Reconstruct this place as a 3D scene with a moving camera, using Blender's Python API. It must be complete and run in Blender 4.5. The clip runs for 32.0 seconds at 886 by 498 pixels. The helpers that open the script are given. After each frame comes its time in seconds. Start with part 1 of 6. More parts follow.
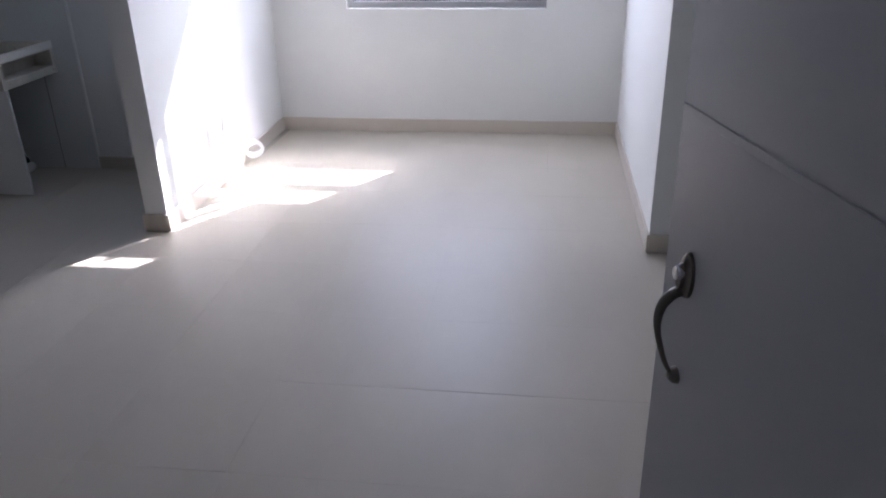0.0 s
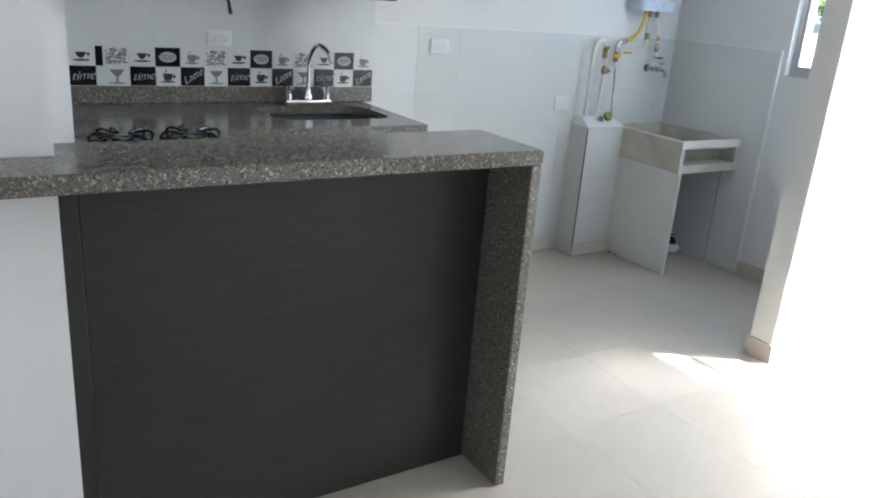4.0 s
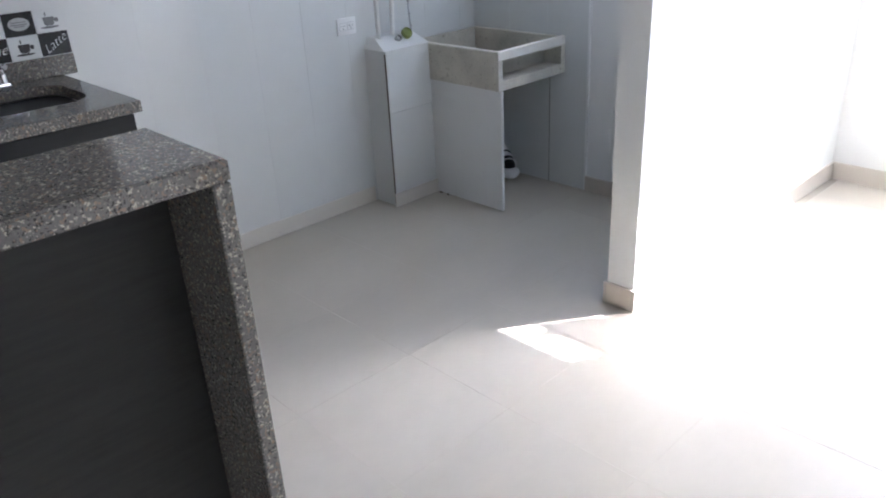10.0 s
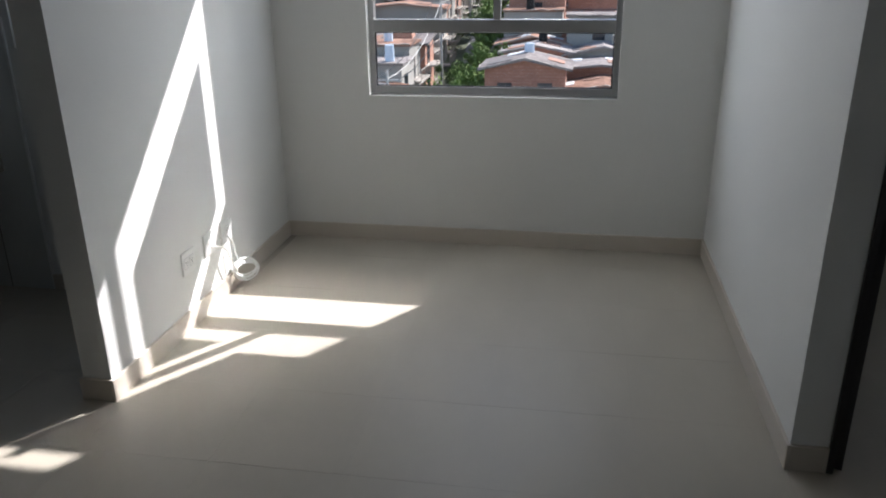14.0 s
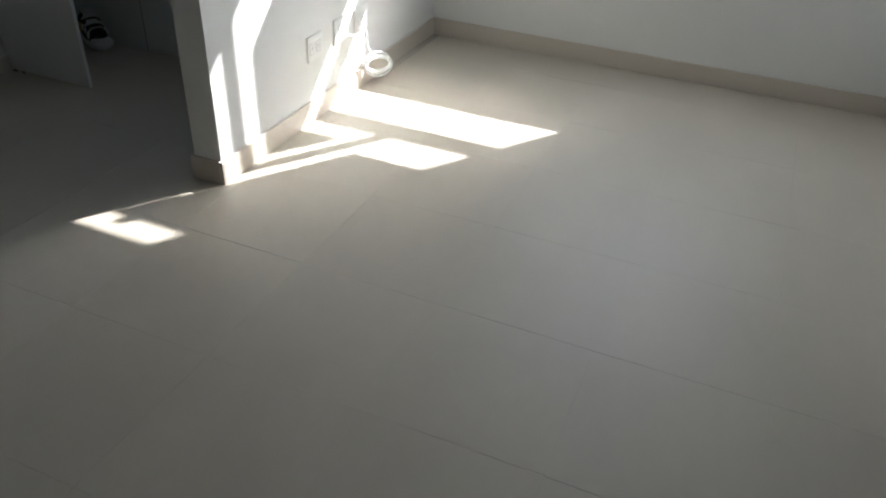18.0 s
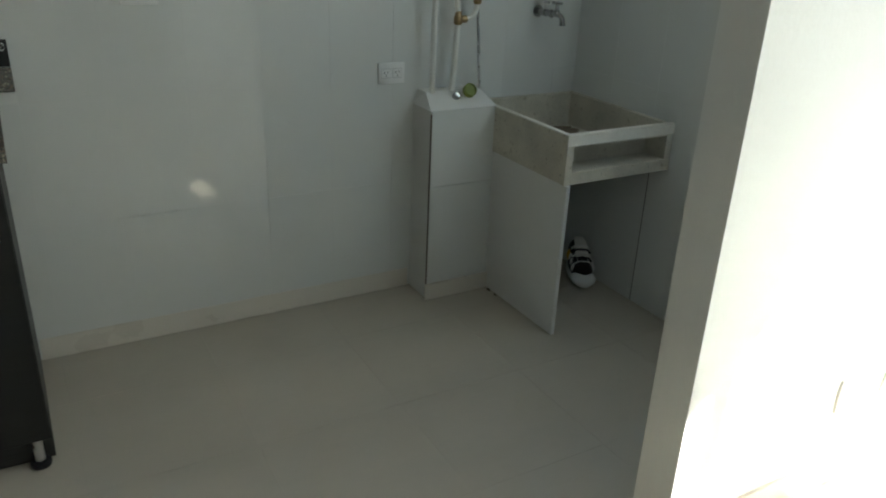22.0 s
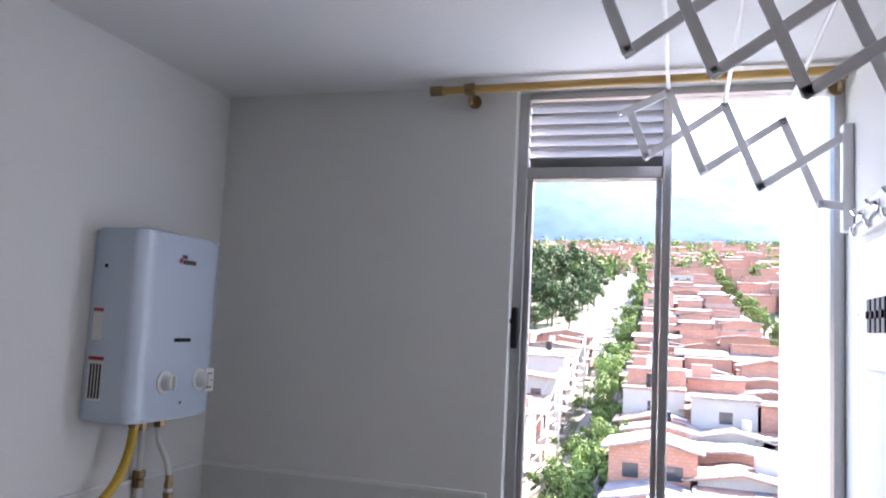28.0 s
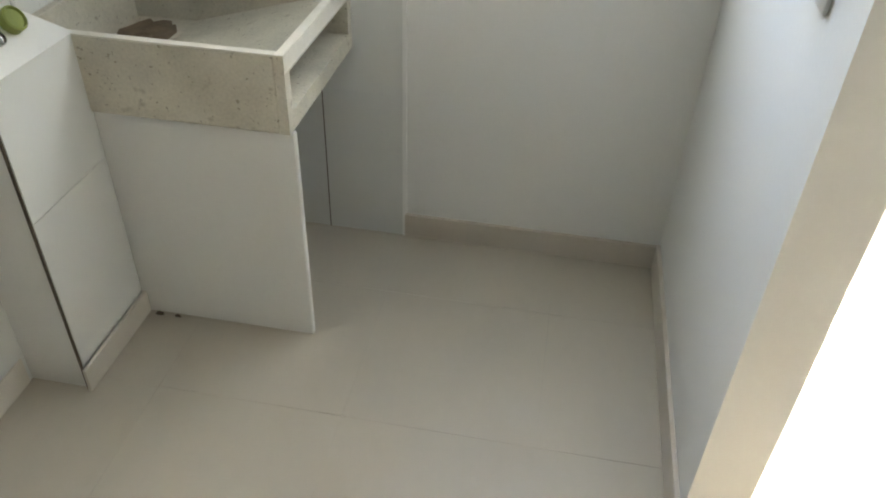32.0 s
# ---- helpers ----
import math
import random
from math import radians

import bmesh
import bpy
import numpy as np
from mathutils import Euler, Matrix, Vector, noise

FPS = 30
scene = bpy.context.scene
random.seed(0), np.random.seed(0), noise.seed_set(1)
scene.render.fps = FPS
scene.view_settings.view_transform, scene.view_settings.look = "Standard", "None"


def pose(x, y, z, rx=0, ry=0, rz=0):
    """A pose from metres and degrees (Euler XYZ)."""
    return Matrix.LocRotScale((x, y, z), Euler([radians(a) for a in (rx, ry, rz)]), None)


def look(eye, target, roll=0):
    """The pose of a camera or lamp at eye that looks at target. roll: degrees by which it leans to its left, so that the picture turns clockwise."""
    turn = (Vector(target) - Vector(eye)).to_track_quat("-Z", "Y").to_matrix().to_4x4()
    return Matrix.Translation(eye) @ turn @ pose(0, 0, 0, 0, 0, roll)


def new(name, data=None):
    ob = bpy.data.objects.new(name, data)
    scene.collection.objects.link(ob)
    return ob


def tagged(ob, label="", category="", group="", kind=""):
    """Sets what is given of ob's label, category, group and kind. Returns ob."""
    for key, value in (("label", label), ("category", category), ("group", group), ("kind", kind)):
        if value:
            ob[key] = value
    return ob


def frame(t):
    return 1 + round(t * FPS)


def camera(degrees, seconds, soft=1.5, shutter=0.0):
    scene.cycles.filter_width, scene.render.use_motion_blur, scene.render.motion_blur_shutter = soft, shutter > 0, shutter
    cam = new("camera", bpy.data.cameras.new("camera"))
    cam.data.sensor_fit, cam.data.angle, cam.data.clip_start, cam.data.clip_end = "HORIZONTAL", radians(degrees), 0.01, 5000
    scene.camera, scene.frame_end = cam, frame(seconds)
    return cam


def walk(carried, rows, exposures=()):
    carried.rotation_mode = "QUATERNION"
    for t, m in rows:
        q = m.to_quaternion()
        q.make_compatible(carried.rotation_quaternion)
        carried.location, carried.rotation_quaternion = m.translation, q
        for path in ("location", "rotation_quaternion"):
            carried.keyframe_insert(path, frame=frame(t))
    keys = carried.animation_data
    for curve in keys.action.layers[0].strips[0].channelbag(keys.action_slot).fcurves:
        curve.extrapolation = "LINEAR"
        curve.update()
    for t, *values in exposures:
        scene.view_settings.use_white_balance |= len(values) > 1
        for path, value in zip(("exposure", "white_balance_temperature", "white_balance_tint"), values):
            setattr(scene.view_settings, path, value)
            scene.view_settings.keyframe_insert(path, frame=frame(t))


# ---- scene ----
cam = camera(60.0, 32.0, soft=2.0)

PATH = [
    (0, (0.852, -0.375, 1.543), (0.606, 1.422, 0.700), -1.2),
    (0.5, (0.930, -0.293, 1.549), (0.443, 1.441, 0.679), -1.5),
    (1, (0.966, -0.254, 1.531), (0.299, 1.410, 0.645), -0.5),
    (1.5, (0.902, -0.207, 1.502), (0.154, 1.400, 0.575), 3.6),
    (2, (0.822, -0.131, 1.475), (-0.002, 1.388, 0.468), 3.3),
    (2.5, (0.780, -0.037, 1.438), (-0.276, 1.334, 0.435), 2.8),
    (3, (0.775, 0.018, 1.457), (-0.583, 1.154, 0.527), 3.1),
    (3.5, (0.785, -0.002, 1.460), (-0.740, 0.994, 0.633), 3.2),
    (4, (0.796, -0.016, 1.490), (-0.783, 1.034, 0.852), 4.7),
    (4.5, (0.828, -0.012, 1.511), (-0.812, 1.015, 1.008), 2.3),
    (6.5, (0.770, 0.106, 1.643), (-0.951, 1.119, 1.529), -1.4),
    (7, (0.670, 0.218, 1.673), (-1.059, 1.223, 1.675), -0.1),
    (7.5, (0.582, 0.355, 1.668), (-1.102, 1.433, 1.663), -0.2),
    (8, (0.465, 0.556, 1.638), (-1.219, 1.621, 1.471), 2.1),
    (8.5, (0.417, 0.653, 1.589), (-1.285, 1.631, 1.206), 0.6),
    (9, (0.398, 0.667, 1.532), (-1.239, 1.644, 0.926), -0.7),
    (9.5, (0.365, 0.687, 1.502), (-1.219, 1.670, 0.778), 1.2),
    (10, (0.338, 0.772, 1.490), (-0.982, 2.010, 0.637), -3.0),
    (10.5, (0.445, 0.784, 1.482), (-0.624, 2.251, 0.641), -2.1),
    (11, (0.509, 0.754, 1.473), (-0.461, 2.280, 0.620), -2.4),
    (11.5, (0.558, 0.744, 1.474), (-0.195, 2.378, 0.601), -2.3),
    (12, (0.619, 0.735, 1.499), (0.131, 2.488, 0.667), -1.8),
    (12.5, (0.641, 0.747, 1.521), (0.225, 2.552, 0.765), -1.1),
    (13, (0.646, 0.764, 1.540), (0.261, 2.584, 0.805), -2.0),
    (13.5, (0.640, 0.761, 1.541), (0.283, 2.596, 0.829), -1.5),
    (14, (0.636, 0.760, 1.546), (0.313, 2.601, 0.835), -0.7),
    (14.5, (0.646, 0.759, 1.550), (0.396, 2.615, 0.847), -0.9),
    (16.5, (0.599, 0.866, 1.435), (0.658, 2.593, 0.428), 5.3),
    (17, (0.626, 0.948, 1.424), (0.279, 2.582, 0.325), 2.3),
    (17.5, (0.647, 1.020, 1.411), (0.144, 2.601, 0.294), 3.5),
    (18, (0.613, 1.072, 1.413), (0.007, 2.605, 0.280), 2.9),
    (18.5, (0.548, 1.153, 1.411), (-0.318, 2.582, 0.313), 3.8),
    (19, (0.478, 1.266, 1.397), (-0.459, 2.636, 0.281), 6.3),
    (19.5, (0.425, 1.336, 1.391), (-0.651, 2.620, 0.299), 5.1),
    (20, (0.345, 1.473, 1.413), (-1.028, 2.527, 0.412), 6.7),
    (20.5, (0.286, 1.570, 1.471), (-1.182, 2.465, 0.450), 4.9),
    (21, (0.167, 1.656, 1.471), (-1.338, 2.574, 0.526), 5.0),
    (21.5, (0.042, 1.683, 1.475), (-1.480, 2.634, 0.592), 4.7),
    (22, (-0.031, 1.758, 1.476), (-1.612, 2.684, 0.676), 2.5),
    (22.5, (-0.123, 1.785, 1.489), (-1.744, 2.712, 0.772), 2.8),
    (23, (-0.220, 1.862, 1.518), (-1.945, 2.717, 0.975), 4.5),
    (23.5, (-0.309, 1.956, 1.520), (-2.067, 2.765, 1.012), 2.8),
    (24, (-0.486, 1.938, 1.552), (-2.240, 2.816, 1.160), 2.6),
    (24.5, (-0.604, 1.959, 1.571), (-2.340, 2.889, 1.224), 1.7),
    (26.5, (-1.134, 2.141, 1.659), (-2.698, 3.385, 1.610), -0.9),
    (27, (-1.227, 2.213, 1.667), (-2.590, 3.674, 1.737), -0.6),
    (27.5, (-1.363, 2.198, 1.712), (-2.371, 3.921, 1.844), 2.7),
    (28, (-1.473, 2.123, 1.710), (-2.070, 4.022, 1.905), 2.9),
    (28.5, (-1.559, 2.074, 1.696), (-1.862, 4.049, 1.783), 4.4),
    (29, (-1.577, 2.036, 1.668), (-1.730, 4.026, 1.541), 4.1),
    (29.5, (-1.529, 1.964, 1.637), (-1.765, 3.931, 1.364), 2.7),
    (30, (-1.455, 1.938, 1.573), (-1.732, 3.839, 1.019), 1.2),
    (30.5, (-1.458, 1.927, 1.529), (-1.749, 3.749, 0.756), 0.8),
    (31, (-1.454, 1.943, 1.498), (-1.722, 3.685, 0.554), -0.1),
    (31.5, (-1.475, 1.977, 1.456), (-1.725, 3.584, 0.293), 1.4),
    (32, (-1.491, 2.023, 1.440), (-1.734, 3.593, 0.226), 2.3),
]
EXPOSURES = [(0, 2.7, 5880, 26), (1, 2.24, 5800, 21), (2, 2.06, 6050, 17.4), (3, 2.79, 6120, 14), (4, 4.62, 6190, 14), (7, 4.62, 6600, 21.9), (8, 4.19, 6460, 22.5),
             (9, 4.25, 6290, 22), (10, 4.34, 6020, 21), (11, 2.48, 5800, 22.8), (12, 1.67, 5850, 21.5), (13, 1.18, 6300, 18.5), (14, 1.15, 6330, 14.5), (17, 2.06, 6433, 9.9),
             (19, 1.31, 6167, 16.8), (20, 0.95, 5950, 20), (21, 1.95, 6271, 10.0), (23, 4.0, 7250, 1.5), (24.5, 4.18, 6950, 1.5), (26.5, 4.28, 6950, 20), (27, 4.11, 6950, 22),
             (28.5, 3.14, 6420, 29), (29, 2.66, 6640, 26), (30, 3.0, 7536, 20.2), (31, 4.43, 7715, 16), (32, 4.82, 7716, 13)]
walk(cam, [(r[0], look(*r[1:])) for r in PATH], EXPOSURES)

# ---- light ----
SUN_WAY = Vector((-0.672, -1.0, -0.955)).normalized()
world = bpy.data.worlds.new("sky")
scene.world = world
world.use_nodes = True
wn = world.node_tree
wn.nodes.clear()
sky = wn.nodes.new("ShaderNodeTexSky")
sky.sky_type, sky.sun_disc = "NISHITA", False
sky.sun_elevation = math.asin(-SUN_WAY.z)
sky.sun_rotation = math.atan2(-SUN_WAY.x, -SUN_WAY.y)
bg = wn.nodes.new("ShaderNodeBackground")
bg.inputs["Strength"].default_value = 0.12
wo = wn.nodes.new("ShaderNodeOutputWorld")
wn.links.new(sky.outputs[0], bg.inputs[0])
wn.links.new(bg.outputs[0], wo.inputs[0])

sun_data = bpy.data.lights.new("sun", "SUN")
sun_data.energy, sun_data.angle, sun_data.color = 5.0, radians(0.5), (1.0, 0.98, 0.95)
sun = new("sun", sun_data)
sun.matrix_world = look((0, 0, 20), Vector((0, 0, 20)) + SUN_WAY)


def window_lamp(name, x, y, z, w, h, power, colour):
    d = bpy.data.lights.new(name, "AREA")
    d.shape, d.size, d.size_y, d.energy, d.color = "RECTANGLE", w, h, power, colour
    ob = new(name, d)
    ob.matrix_world = pose(x, y, z, -90, 0, 0)
    return ob


window_lamp("living_window_skylight", 0.19, 4.905, 1.55, 1.22, 1.30, 4.4, (0.82, 0.91, 1.0))
window_lamp("laundry_window_skylight", -1.50, 3.958, 1.74, 0.60, 0.98, 0.48, (0.72, 0.86, 1.0))
# fill lamp added to brighten the bedroom; its window is unseen
window_lamp("bedroom_fill_lamp", 3.4, 5.80, 1.5, 0.9, 1.1, 0.4, (0.82, 0.91, 1.0))


# ---- materials ----
def material(name, base, rough=0.6, metal=0.0, vary=0.06, scale=6.0, grain=0.03, grain_scale=120.0, bump=0.05,
             bump_scale=150.0, spec=0.5, stretch=(1, 1, 1), per_object=0.0, rough_vary=0.08, coat=0.0, alpha=1.0):
    """Colour that drifts at two scales, with a fine relief."""
    m = bpy.data.materials.new(name)
    m.use_nodes = True
    nt = m.node_tree
    p = nt.nodes["Principled BSDF"]
    mp = nt.nodes.new("ShaderNodeMapping")
    mp.inputs["Scale"].default_value = stretch
    geo = nt.nodes.new("ShaderNodeNewGeometry")
    nt.links.new(geo.outputs["Position"], mp.inputs[0])

    def wob(sc, detail):
        n = nt.nodes.new("ShaderNodeTexNoise")
        n.inputs["Scale"].default_value, n.inputs["Detail"].default_value = sc, detail
        nt.links.new(mp.outputs[0], n.inputs["Vector"])
        return n.outputs["Fac"]

    def math_node(op, a, b):
        n = nt.nodes.new("ShaderNodeMath")
        n.operation = op
        for i, v in enumerate((a, b)):
            if isinstance(v, (int, float)):
                n.inputs[i].default_value = v
            else:
                nt.links.new(v, n.inputs[i])
        return n.outputs[0]

    big, fine = wob(scale, 4), wob(grain_scale, 2)
    val = math_node("ADD", math_node("MULTIPLY", math_node("SUBTRACT", big, 0.5), 2 * vary),
                    math_node("MULTIPLY", math_node("SUBTRACT", fine, 0.5), 2 * grain))
    if per_object:
        oi = nt.nodes.new("ShaderNodeObjectInfo")
        val = math_node("ADD", val, math_node("MULTIPLY", math_node("SUBTRACT", oi.outputs["Random"], 0.5), per_object))
    val = math_node("ADD", val, 1.0)
    mix = nt.nodes.new("ShaderNodeVectorMath")
    mix.operation = "SCALE"
    mix.inputs[0].default_value = base
    nt.links.new(val, mix.inputs["Scale"])
    nt.links.new(mix.outputs[0], p.inputs["Base Color"])
    nt.links.new(math_node("ADD", math_node("MULTIPLY", math_node("SUBTRACT", big, 0.5), 2 * rough_vary), rough), p.inputs["Roughness"])
    p.inputs["Metallic"].default_value = metal
    p.inputs["Specular IOR Level"].default_value = spec
    p.inputs["Coat Weight"].default_value = coat
    p.inputs["Coat Roughness"].default_value = 0.05
    if bump:
        bp = nt.nodes.new("ShaderNodeBump")
        bp.inputs["Strength"].default_value, bp.inputs["Distance"].default_value = bump, 0.004
        nt.links.new(wob(bump_scale, 3), bp.inputs["Height"])
        nt.links.new(bp.outputs[0], p.inputs["Normal"])
    return m


def speckle(m, grains):
    """Lays grains of other colours into a material: scale, from, to, colour."""
    nt = m.node_tree
    p = nt.nodes["Principled BSDF"]
    geo = next(n for n in nt.nodes if n.type == "NEW_GEOMETRY")
    base = p.inputs["Base Color"].links[0].from_socket
    for sc, lo, hi, col in grains:
        n = nt.nodes.new("ShaderNodeTexNoise")
        n.inputs["Scale"].default_value, n.inputs["Detail"].default_value, n.inputs["Roughness"].default_value = sc, 1.5, 0.6
        off = nt.nodes.new("ShaderNodeVectorMath")
        off.inputs[1].default_value = (sc * 0.37, sc * 0.11, sc * 0.53)
        nt.links.new(geo.outputs["Position"], off.inputs[0])
        nt.links.new(off.outputs[0], n.inputs["Vector"])
        r = nt.nodes.new("ShaderNodeMapRange")
        r.inputs["From Min"].default_value, r.inputs["From Max"].default_value = lo, hi
        nt.links.new(n.outputs["Fac"], r.inputs["Value"])
        mx = nt.nodes.new("ShaderNodeMix")
        mx.data_type = "RGBA"
        nt.links.new(r.outputs[0], mx.inputs["Factor"])
        nt.links.new(base, mx.inputs[6])
        mx.inputs[7].default_value = col
        base = mx.outputs[2]
    nt.links.new(base, p.inputs["Base Color"])
    return m


def granite_material():
    """Polished granite: grey-brown ground with pale and dark grains."""
    m = material("granite", (0.142, 0.133, 0.118), rough=0.16, vary=0.12, scale=14, grain=0.25, grain_scale=160, bump=0.0, rough_vary=0.04)
    return speckle(m, ((145, 0.56, 0.66, (0.40, 0.36, 0.295, 1)), (180, 0.58, 0.65, (0.05, 0.047, 0.043, 1)), (105, 0.59, 0.67, (0.225, 0.165, 0.122, 1))))


def brick_wall_material(name, base, mortar):
    """Hollow clay brick masonry, for far houses."""
    m = material(name, base, rough=0.9, vary=0.2, scale=0.35, grain=0.15, grain_scale=9, bump=0.0, per_object=0.35)
    nt = m.node_tree
    p = nt.nodes["Principled BSDF"]
    src = p.inputs["Base Color"].links[0].from_socket
    b = nt.nodes.new("ShaderNodeTexBrick")
    b.inputs["Scale"].default_value = 1.0
    b.inputs["Brick Width"].default_value, b.inputs["Row Height"].default_value, b.inputs["Mortar Size"].default_value = 0.42, 0.24, 0.02
    b.inputs["Color2"].default_value = (0.8, 0.8, 0.8, 1)
    b.inputs["Color1"].default_value = (1, 1, 1, 1)
    b.inputs["Mortar"].default_value = mortar
    sp = nt.nodes.new("ShaderNodeSeparateXYZ")
    geo = nt.nodes.new("ShaderNodeNewGeometry")
    nt.links.new(geo.outputs["Position"], sp.inputs[0])
    ad = nt.nodes.new("ShaderNodeMath")
    nt.links.new(sp.outputs[0], ad.inputs[0])
    nt.links.new(sp.outputs[1], ad.inputs[1])
    cb = nt.nodes.new("ShaderNodeCombineXYZ")
    nt.links.new(ad.outputs[0], cb.inputs[0])
    nt.links.new(sp.outputs[2], cb.inputs[1])
    nt.links.new(cb.outputs[0], b.inputs["Vector"])
    mul = nt.nodes.new("ShaderNodeVectorMath")
    mul.operation = "MULTIPLY"
    nt.links.new(src, mul.inputs[0])
    nt.links.new(b.outputs[0], mul.inputs[1])
    nt.links.new(mul.outputs[0], p.inputs["Base Color"])
    return m


def glass_material():
    m = bpy.data.materials.new("clear_glass")
    m.use_nodes = True
    p = m.node_tree.nodes["Principled BSDF"]
    p.inputs["Transmission Weight"].default_value, p.inputs["Roughness"].default_value, p.inputs["IOR"].default_value = 1.0, 0.0, 1.1
    p.inputs["Base Color"].default_value = (0.97, 0.99, 0.98, 1)
    return m


PLASTER = material("white_plaster", (0.745, 0.745, 0.72), rough=0.75, vary=0.03, scale=1.6, grain=0.02, bump=0.12, bump_scale=60)
CEILING = material("ceiling_paint", (0.76, 0.76, 0.75), rough=0.8, vary=0.04, scale=1.2, grain=0.02, bump=0.15, bump_scale=45)
FLOOR_TILE = material("cream_porcelain", (0.462, 0.421, 0.350), rough=0.44, vary=0.10, scale=4.0, grain=0.02, grain_scale=45, bump=0.0,
                      bump_scale=8, spec=0.3, stretch=(1, 0.45, 1), per_object=0.015, rough_vary=0.10)
GROUT = material("beige_grout", (0.45, 0.411, 0.345), rough=0.9, vary=0.65, scale=1.5)
SKIRTING = material("cream_skirting", (0.56, 0.505, 0.435), rough=0.35, vary=0.06, scale=4, bump=0.02)
WALL_TILE = material("white_glazed_tile", (0.685, 0.695, 0.67), rough=0.03, vary=0.02, scale=3, grain=0.01, bump=0.012, bump_scale=5, per_object=0.016, rough_vary=0.015)
TILE_GROUT = material("pale_grout", (0.665, 0.675, 0.65), rough=0.35, vary=0.06, scale=4)
GRANITE = granite_material()
DARK_WOOD = material("dark_grey_laminate", (0.0155, 0.0152, 0.0146), spec=0.34, rough=0.45, vary=0.22, scale=5, grain=0.16, grain_scale=40, bump=0.06,
                     bump_scale=60, stretch=(1, 1, 14), rough_vary=0.1)
DARK_WOOD_FLAT = material("dark_grey_laminate_cross", (0.026, 0.025, 0.023), rough=0.45, vary=0.5, scale=5, grain=0.18, grain_scale=40, bump=0.06,
                          bump_scale=60, stretch=(1, 1, 14), rough_vary=0.1)
STEEL = material("brushed_steel", (0.62, 0.62, 0.62), rough=0.28, metal=1.0, vary=0.05, scale=20, grain=0.05)
CHROME = material("chrome", (0.78, 0.78, 0.80), rough=0.08, metal=1.0, vary=0.03, scale=30, bump=0.0, rough_vary=0.03)
ALUMINIUM = material("aluminium_frame", (0.50, 0.50, 0.50), rough=0.38, metal=0.9, vary=0.06, scale=10, grain=0.04, bump=0.03)
CONCRETE = material("terrazzo_concrete", (0.54, 0.51, 0.43), rough=0.75, vary=0.5, scale=5, grain=0.17, grain_scale=140, bump=0.2, bump_scale=90)
speckle(CONCRETE, ((95, 0.66, 0.74, (0.30, 0.27, 0.215, 1)), (24, 0.66, 0.80, (0.30, 0.26, 0.20, 1))))
DOOR_PAINT = material("grey_door_paint", (0.42, 0.42, 0.45), rough=0.32, vary=0.05, scale=2, grain=0.02, bump=0.03, bump_scale=30)
GLASS = glass_material()


# ---- building blocks ----
def box(bm, x0, x1, y0, y1, z0, z1, bevel=0.0, seg=1):
    r = bmesh.ops.create_cube(bm, size=1.0)
    for v in r["verts"]:
        v.co = Vector(((x0 + x1) / 2 + v.co.x * (x1 - x0), (y0 + y1) / 2 + v.co.y * (y1 - y0), (z0 + z1) / 2 + v.co.z * (z1 - z0)))
    if bevel:
        es = {e for v in r["verts"] for e in v.link_edges}
        bmesh.ops.bevel(bm, geom=list(es), offset=bevel, segments=seg, profile=0.5, affect="EDGES")
    return r


def rod(bm, a, b, r0, r1=None, n=14):
    a, b = Vector(a), Vector(b)
    d = b - a
    m = Matrix.Translation((a + b) / 2) @ d.to_track_quat("Z", "Y").to_matrix().to_4x4()
    return bmesh.ops.create_cone(bm, cap_ends=True, segments=n, radius1=r0, radius2=r0 if r1 is None else r1, depth=d.length, matrix=m)


def tube(bm, pts, r, n=10):
    """A round bar that follows smooth points."""
    pts = [Vector(p) for p in pts]
    rings, prev = [], None
    for i, p in enumerate(pts):
        d = (pts[min(i + 1, len(pts) - 1)] - pts[max(i - 1, 0)]).normalized()
        side = d.orthogonal().normalized() if prev is None else (prev - d * prev.dot(d)).normalized()
        prev = side
        up = d.cross(side)
        rings.append([bm.verts.new(p + r * (math.cos(2 * math.pi * k / n) * side + math.sin(2 * math.pi * k / n) * up)) for k in range(n)])
    for a, b in zip(rings, rings[1:]):
        for k in range(n):
            bm.faces.new((a[k], a[(k + 1) % n], b[(k + 1) % n], b[k]))
    bm.faces.new(list(reversed(rings[0])))
    bm.faces.new(rings[-1])


def bend(points, steps=8):
    """Smooth points through a few given ones."""
    p = [Vector(q) for q in points]
    p = [2 * p[0] - p[1]] + p + [2 * p[-1] - p[-2]]
    out = []
    for i in range(1, len(p) - 2):
        for s in range(steps):
            t = s / steps
            out.append(0.5 * ((2 * p[i]) + (p[i + 1] - p[i - 1]) * t + (2 * p[i - 1] - 5 * p[i] + 4 * p[i + 1] - p[i + 2]) * t * t
                              + (3 * p[i] - p[i - 1] - 3 * p[i + 1] + p[i + 2]) * t ** 3))
    out.append(p[-2])
    return out


def lathe(bm, profile, m=None, n=20):
    """A turned body about z from (radius, height) pairs."""
    m = m or Matrix()
    rings = [[bm.verts.new(m @ Vector((r * math.cos(2 * math.pi * k / n), r * math.sin(2 * math.pi * k / n), z))) for k in range(n)] for r, z in profile]
    for a, b in zip(rings, rings[1:]):
        for k in range(n):
            bm.faces.new((a[k], a[(k + 1) % n], b[(k + 1) % n], b[k]))
    bm.faces.new(list(reversed(rings[0])))
    bm.faces.new(rings[-1])


def mesh_of(name, bm, mat, smooth=False):
    me = bpy.data.meshes.new(name)
    bmesh.ops.recalc_face_normals(bm, faces=bm.faces[:])
    bm.to_mesh(me)
    bm.free()
    me.materials.append(mat)
    if smooth:
        for f in me.polygons:
            f.use_smooth = True
        me.set_sharp_from_angle(angle=radians(38))
    return me


